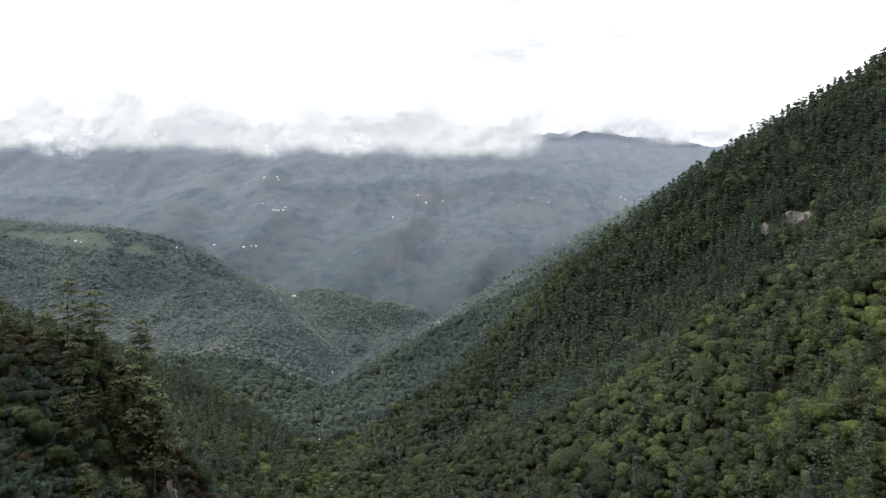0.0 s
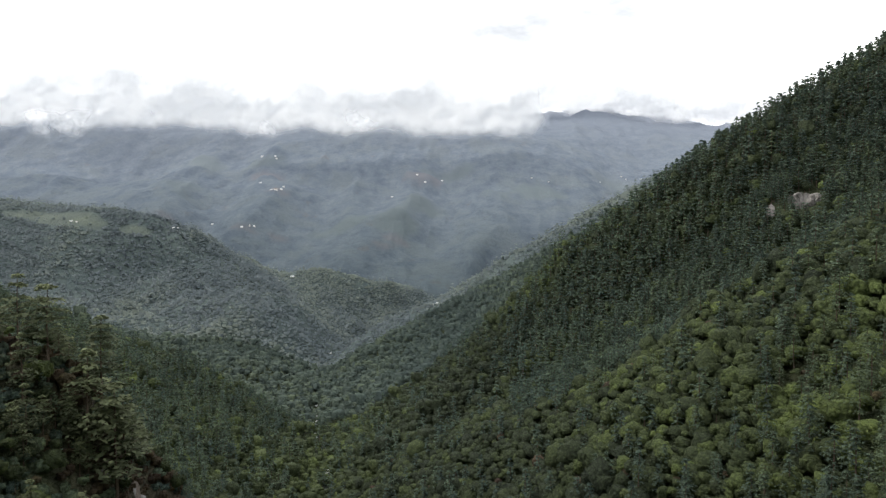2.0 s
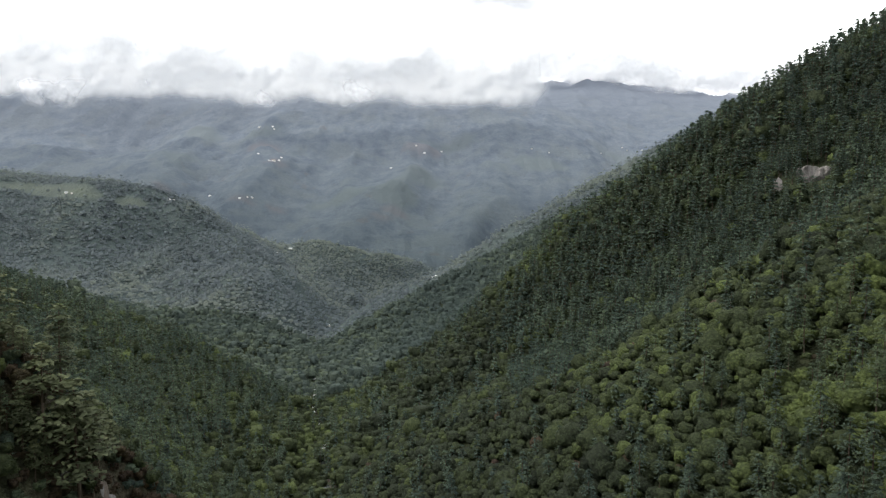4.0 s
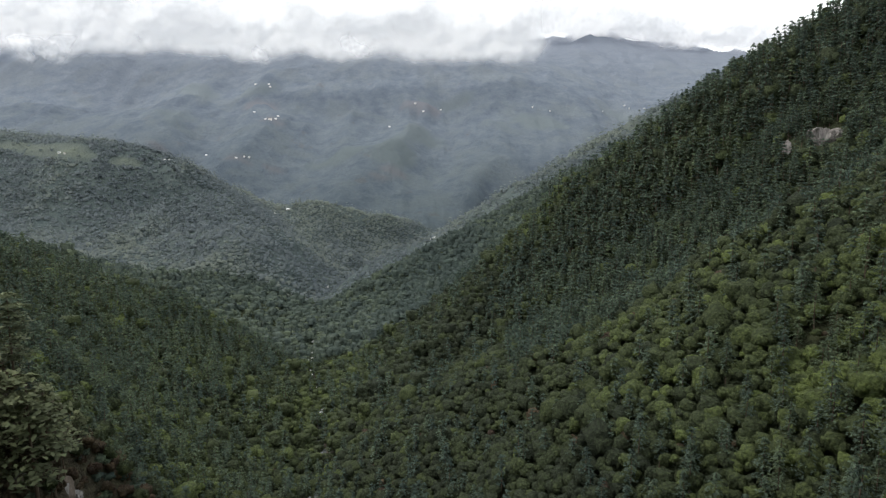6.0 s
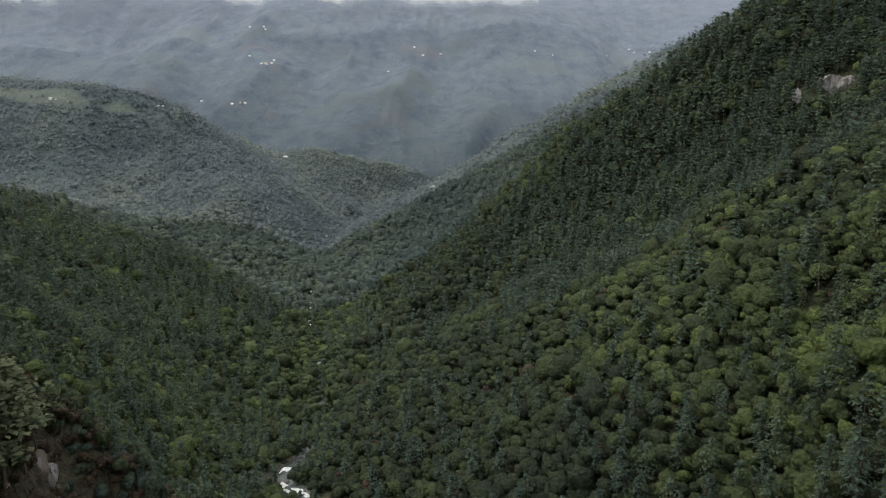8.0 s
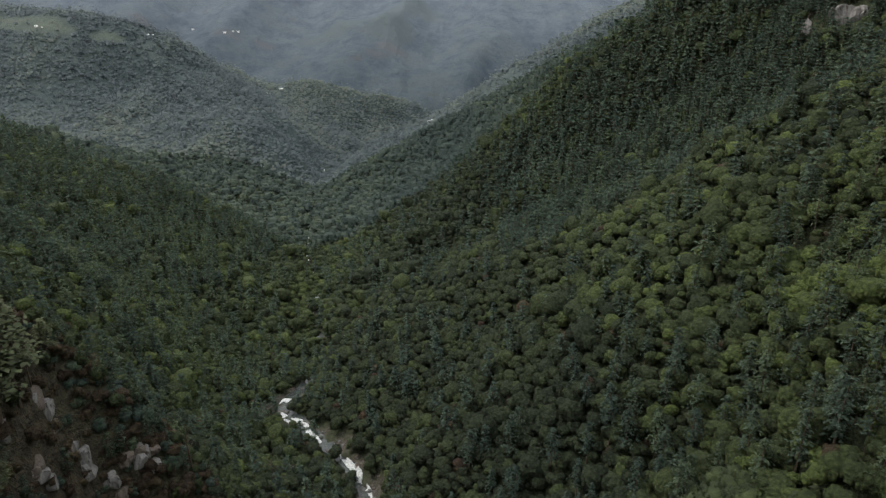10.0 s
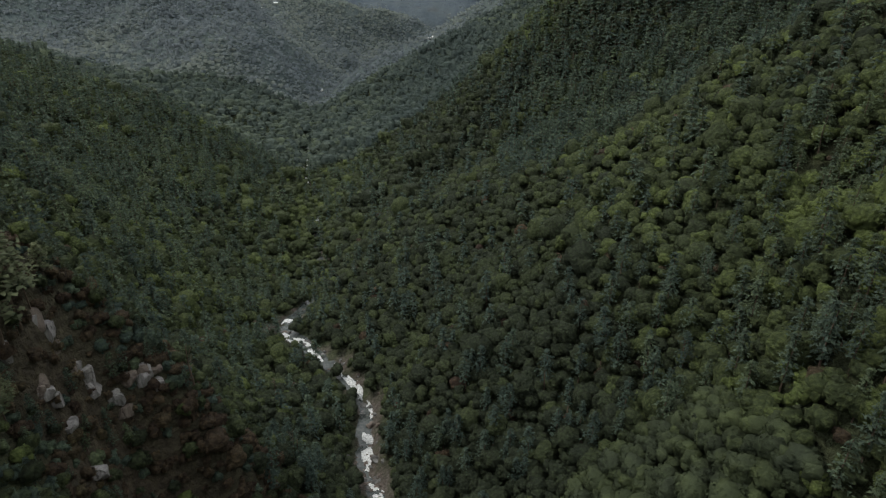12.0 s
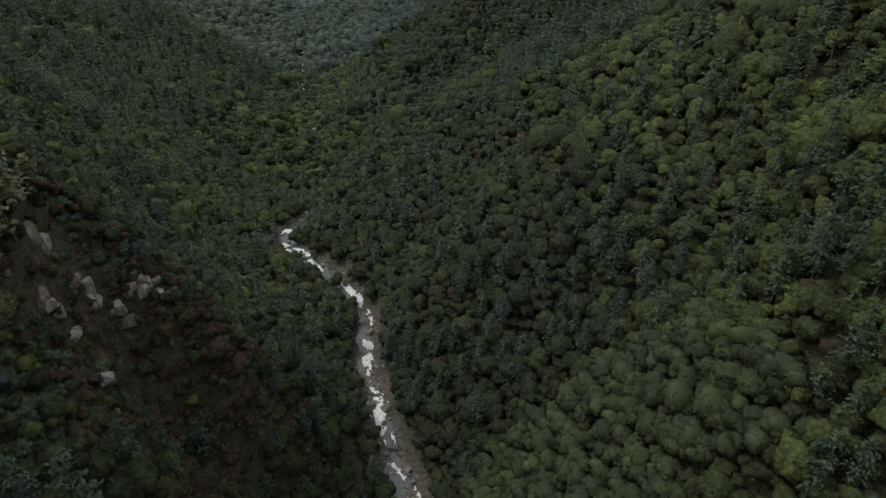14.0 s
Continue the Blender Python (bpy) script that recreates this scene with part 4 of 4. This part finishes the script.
for k in range(30):
    # three faces of tall broken slabs along the brow of the spur: middle, half length and height
    cx, cy, half, tall = ((-55.5, 136.8, 5.6, 5.2), (-56.3, 123.8, 4.2, 4.2), (-49.8, 145.0, 3.4, 3.8))[0 if k < 14 else 1 if k < 22 else 2]
    along_face, down_face = rnd_crag.uniform(-half, half), rnd_crag.uniform(-1.6, 1.4)
    x, y = cx + 0.76 * along_face + 0.5 * down_face, cy + 0.65 * along_face - 0.75 * down_face
    outcrop(x, y, rnd_crag.uniform(1.6, 4.0), tall * rnd_crag.uniform(0.45, 0.95), rnd_crag.uniform(1.2, 1.9), 32 + rnd_crag.uniform(-16, 16), 420 + 3 * k,
            "streaked grey rock face on the brown spur" if k % 2 else "broken grey rock among brown scrub on the spur", rock_brown if k % 3 == 2 else rock_pale, -1.2, -16 + rnd_crag.uniform(-10, 8))
outcrop(-50.0, 122.8, 4.4, 3.6, 1.4, 30, 520, "lone pointed grey rock under the spur", rock_pale, 0.3)


# ---- single trees: the nearest broadleaf trees, the pines of the spur ----
def make_tree(name, crown, trunk, label, category, group):
    base = new(name)
    for part_name, me in (("trunk", trunk), ("crown", crown)):
        ob = new(part_name, me)
        ob.parent = base
    return tagged(base, label, category, group)


def pine_trunk(seed):
    """Trunk with its bare boughs, for a pine one metre tall."""
    rnd = np.random.default_rng(seed)
    pieces = [stem(0.97, 0.014, 0.003, 6, 0.006, 5, seed)]
    for k in range(14):
        h, a = rnd.uniform(0.3, 0.9), rnd.uniform(0, 6.28)
        v, q = stem(0.15 * (1.1 - h) + 0.04, 0.0035, 0.001, 4, 0.004, 2, seed * 20 + k)
        m = np.array((Matrix.Rotation(a, 3, "Z") @ Matrix.Rotation(radians(78), 3, "Y")))
        pieces.append((v @ m.T + np.array([0, 0, h]), q))
    return weld(pieces)


def broad_trunk(seed):
    rnd = np.random.default_rng(seed)
    pieces = [stem(1.15, 0.07, 0.03, 6, 0.03, 4, seed)]
    for k in range(5):
        a = 1.26 * k + rnd.uniform(-0.4, 0.4)
        v, q = stem(0.75, 0.03, 0.008, 4, 0.03, 3, seed * 9 + k)
        m = np.array((Matrix.Rotation(a, 3, "Z") @ Matrix.Rotation(radians(rnd.uniform(30, 55)), 3, "Y")))
        pieces.append((v @ m.T + np.array([0, 0, 0.55]), q))
    return weld(pieces)


broad_kinds = [make_tree("broadleaf_tree", mesh_of("crown", broad_crown(500 + i, 9, 220, 0.09, 3, 0.2), leaf_broad_one), mesh_of("trunk", broad_trunk(520 + i), bark, True),
                         "broadleaf tree with a dense green crown", "tree", "broadleaf trees on the slope") for i in range(6)]
pine_kinds = [make_tree("pine_tree", mesh_of("crown", pine_crown(540 + i, 8 if i > 1 else 5, 7, 17, 0.024, 0.36 if i > 1 else 0.62 - 0.1 * i, 0.25, 0.6, 1.2), leaf_olive_one), mesh_of("trunk", pine_trunk(560 + i), bark, True),
                        "tall slender pine with a ragged dark crown", "tree", "pines on the spur") for i in range(5)]
used, used_broad = set(), set()


def plant(kinds, k, m, size):
    if k in used:
        ob = copy_thing(kinds[k], m)
    else:
        ob = kinds[k]
        ob.matrix_basis = m
        used.add(k)
    ob.scale = size
    return ob


def plant_broad(k, m, size):
    if k in used_broad:
        ob = copy_thing(broad_kinds[k], m)
    else:
        ob = broad_kinds[k]
        ob.matrix_basis = m
        used_broad.add(k)
    ob.scale = size
    return ob


# x, y and the height of the top above the sea
SPUR_PINES = [(-72, 119, 293.5), (-67, 119, 292), (-62, 127, 285.5), (-84, 118, 291), (-78, 121, 287), (-75, 116, 286), (-91, 122, 293), (-70, 127, 283),
              (-65, 131, 276), (-60, 119, 280), (-97, 116, 295), (-77, 129, 284), (-81, 128, 285), (-57, 122, 274), (-68, 114, 284), (-60, 134, 262), (-88, 112, 290), (-102, 121, 297), (-94, 128, 290), (-86, 134, 284), (-73, 134, 280), (-66, 124, 281), (-58, 128, 270), (-80, 114, 288)]
for k, (x, y, top) in enumerate(SPUR_PINES):
    tall = max(top - on_land(x, y) + 0.3, 8.0)
    plant(pine_kinds, k % 5 if k > 2 else (0, 1, 3)[k], pose(x, y, on_land(x, y) - 0.3, 0, 0, 77 * k), (tall * 1.1, tall * 1.1, tall))
for k in range(80):
    x, y = float(rng.uniform(-125, -52)), float(rng.uniform(94, 146))
    if np.hypot(x + 55, y - 137) > 6 and np.hypot(x + 56, y - 123) > 5:
        tall = min(float(rng.uniform(6, 10)), 285.0 - on_land(x, y))
        if tall < 4:
            continue
        plant(pine_kinds, 2 + k % 3, pose(x, y, on_land(x, y) - 0.3, 0, 0, 61 * k), (tall * 1.15, tall * 1.15, tall))
for k, (x, y) in enumerate(SINGLE):
    r = 3.0 * math.exp(rng.normal() * 0.22)
    high = r * rng.uniform(0.85, 1.2)
    plant_broad(k % 6, pose(x, y, on_land(x, y) + max(4.2 - high, 0) - 0.4, 0, 0, rng.uniform(0, 360)), (r, r, high))


# ---- dead trees ----
def snag(x, y, tall, seed, label, tilt):
    """A dead standing trunk with the stumps of a few boughs."""
    root = new("dead_tree", mesh_of("dead_tree", stem(tall, tall * 0.022, tall * 0.006, 7, 0.12, 6, seed), bark, True))
    root.matrix_world = pose(x, y, on_land(x, y) - 0.3, tilt, tilt * 0.5, 0)
    rnd = np.random.default_rng(seed)
    for k in range(6):
        branch = new("branch", mesh_of("branch", stem(tall * 0.14, tall * 0.006, tall * 0.002, 5, 0.06, 3, seed * 7 + k), bark, True))
        branch.parent = root
        branch.matrix_basis = pose(0, 0, tall * rnd.uniform(0.45, 0.95), 0, rnd.uniform(45, 75), rnd.uniform(0, 360))
    return tagged(root, label, "dead tree", "dead trees")


snag(-53, 232, 15, 601, "bare grey dead trunk standing over scrub", 2)
snag(-36, 192, 14, 602, "bare grey dead trunk beside the stream", -3)
snag(-44, 153, 13, 603, "slender dead trunk on the rocky spur", 4)
snag(42, 144, 9, 604, "broken brown trunk standing among broadleaf trees", 6)
snag(214, 418, 18, 605, "pale dead pine trunk above the cliff", 1)


# ---- scattered houses ----
def gable(name, wide, deep, eaves, ridge, over, material):
    """A pitched roof of two thick slopes."""
    bm = bmesh.new()
    w, d, t = wide / 2 + over, deep / 2 + over, 0.25
    rows = []
    for y in (-d, d):
        rows.append([bm.verts.new((-w, y, eaves)), bm.verts.new((0, y, ridge)), bm.verts.new((w, y, eaves)), bm.verts.new((w, y, eaves - t)), bm.verts.new((0, y, ridge - t)), bm.verts.new((-w, y, eaves - t))])
    a, b = rows
    for i in range(6):
        j = (i + 1) % 6
        bm.faces.new((a[i], a[j], b[j], b[i]))
    for r in rows:
        bm.faces.new((r[0], r[1], r[4], r[5]))
        bm.faces.new((r[1], r[2], r[3], r[4]))
    bmesh.ops.recalc_face_normals(bm, faces=bm.faces)
    me = bpy.data.meshes.new(name)
    bm.to_mesh(me)
    bm.free()
    me.materials.append(material)
    return me


def walls(name, wide, deep, eaves, ridge):
    """Four walls, the short ones rising to a gable, with a sunk footing."""
    bm = bmesh.new()
    w, d = wide / 2, deep / 2
    ring = [bm.verts.new((x, y, z)) for y in (-d, d) for x, z in ((-w, -5), (w, -5), (w, eaves - 0.2), (0, ridge - 0.3), (-w, eaves - 0.2))]
    bm.faces.new(ring[:5])
    bm.faces.new(ring[5:][::-1])
    for i in range(5):
        j = (i + 1) % 5
        bm.faces.new((ring[j], ring[i], ring[5 + i], ring[5 + j]))
    bmesh.ops.recalc_face_normals(bm, faces=bm.faces)
    me = bpy.data.meshes.new(name)
    bm.to_mesh(me)
    bm.free()
    me.materials.append(wall_paint)
    return me


def opening(name, wide, high):
    bm = bmesh.new()
    bmesh.ops.create_cube(bm, size=1.0, matrix=Matrix.Diagonal((wide, 0.2, high, 1)))
    bmesh.ops.bevel(bm, geom=bm.edges[:], offset=0.03, segments=1, affect="EDGES")
    me = bpy.data.meshes.new(name)
    bm.to_mesh(me)
    bm.free()
    me.materials.append(dark_wood)
    return me


dark_wood = make_paint("dark_wood", (0.10, 0.07, 0.05))


def make_house(roof, label):
    root = new("house")
    for name, me, place in (("wall", walls("wall", 9, 14, 3.4, 5.6), (0, 0, 0)), ("roof", gable("roof", 9, 14, 3.4, 5.9, 0.7, roof), (0, 0, 0)),
                            ("door", opening("door", 1.1, 2.1), (0, -7.03, 1.05)), ("window", opening("window", 1.3, 1.1), (2.6, -7.03, 1.6)), ("window", opening("window", 1.3, 1.1), (-2.6, -7.03, 1.6))):
        ob = new(name, me)
        ob.parent = root
        ob.location = place
    return tagged(root, label, "house", "scattered houses")


HOUSES = [(-943, 3278), (-865, 3242), (-856, 3230), (-850, 2924), (-763, 2792), (-742, 2786), (-727, 2822), (-729, 2870), (-958, 2600), (-785, 2444), (-762, 2468), (-748, 2480),
          (-650, 1514), (-642, 1520), (-862, 1478), (-878, 1484), (-432, 1652), (-411, 1712), (-226, 1256), (72, 968), (-12, 1148), (-6, 1148), (433, 3032), (509, 2990), (786, 3116),
          (937, 3272), (954, 3248), (1039, 3272), (-123, 3062), (-82, 3020), (-1, 3104), (-233, 2906)]
house_kinds = [make_house(roof_zinc, "small white house under a bright zinc roof"), make_house(roof_tile, "small white house under a clay tile roof")]
for k, (x, y) in enumerate(HOUSES):
    m = pose(x, y, on_land(x, y) + 0.3, 0, 0, rng.uniform(0, 180))
    kind = 1 if k % 9 == 5 else 0
    if k in (0, 5):
        house_kinds[kind].matrix_basis = m
    else:
        copy_thing(house_kinds[kind], m).scale = [0.32 if y < 1000 else 0.44 if y < 1700 else 0.68] * 3


# ---- clouds on the far range ----
def cloud_bank(label, far, x0, x1, base, tall, seed, ragged=30, body=None, soft=0.07):
    """A bank of cloud: a bulging curtain whose foot follows the given line (share of the width, height)."""
    xs, zs = np.meshgrid(np.linspace(x0, x1, 260), np.linspace(0, 1, 70))
    share = (xs - x0) / (x1 - x0)
    foot = np.interp(share, [b[0] for b in base], [b[1] for b in base]) + wavy(xs, xs * 0, 260, 4, seed + 5) * ragged
    z = foot - 70 + zs * tall
    puff = wavy(xs, z * 1.3, 300, 5, seed)
    y = far + 260 * (zs - 0.4) ** 2 - puff * 110
    dens = np.clip((z - foot + 55) / 130, 0, 1) * np.clip((1 - zs) / 0.9, 0, 1) ** 1.6
    dens = dens * np.clip(share / soft, 0, 1) * np.clip((1 - share) / soft, 0, 1)
    ob = sheet("cloud_bank", xs, y, z, body or cloud_white, {"body": dens * 1.3 - 0.1})
    return tagged(ob, label, "cloud", kind="structure")


cloud_bank("white cloud bank lying on the far range", 3250, -2950, 640, [(0, 830), (0.2, 860), (0.33, 850), (0.5, 815), (0.62, 838), (0.72, 805), (0.8, 788), (0.93, 788), (1, 850)], 760, 81)
cloud_bank("white cloud above the farthest peak", 4330, 420, 2700, [(0, 1075), (0.2, 1110), (0.36, 1120), (0.45, 1050), (1, 980)], 600, 82)
cloud_bank("white cloud rising behind the farthest peak", 4600, 150, 1900, [(0, 960), (1, 960)], 620, 84)

for x, half, foot, tall, seed in ((-1890, 270, 775, 330, 86), (-920, 220, 772, 200, 87), (-390, 240, 792, 260, 88), (-1400, 250, 836, 200, 89)):
    cloud_bank("small bright white cloud before the range", 3090, x - half, x + half, [(0, foot + 50), (0.3, foot + 6), (0.5, foot), (0.7, foot + 6), (1, foot + 50)], tall, seed, 10, cloud_bright, 0.34)
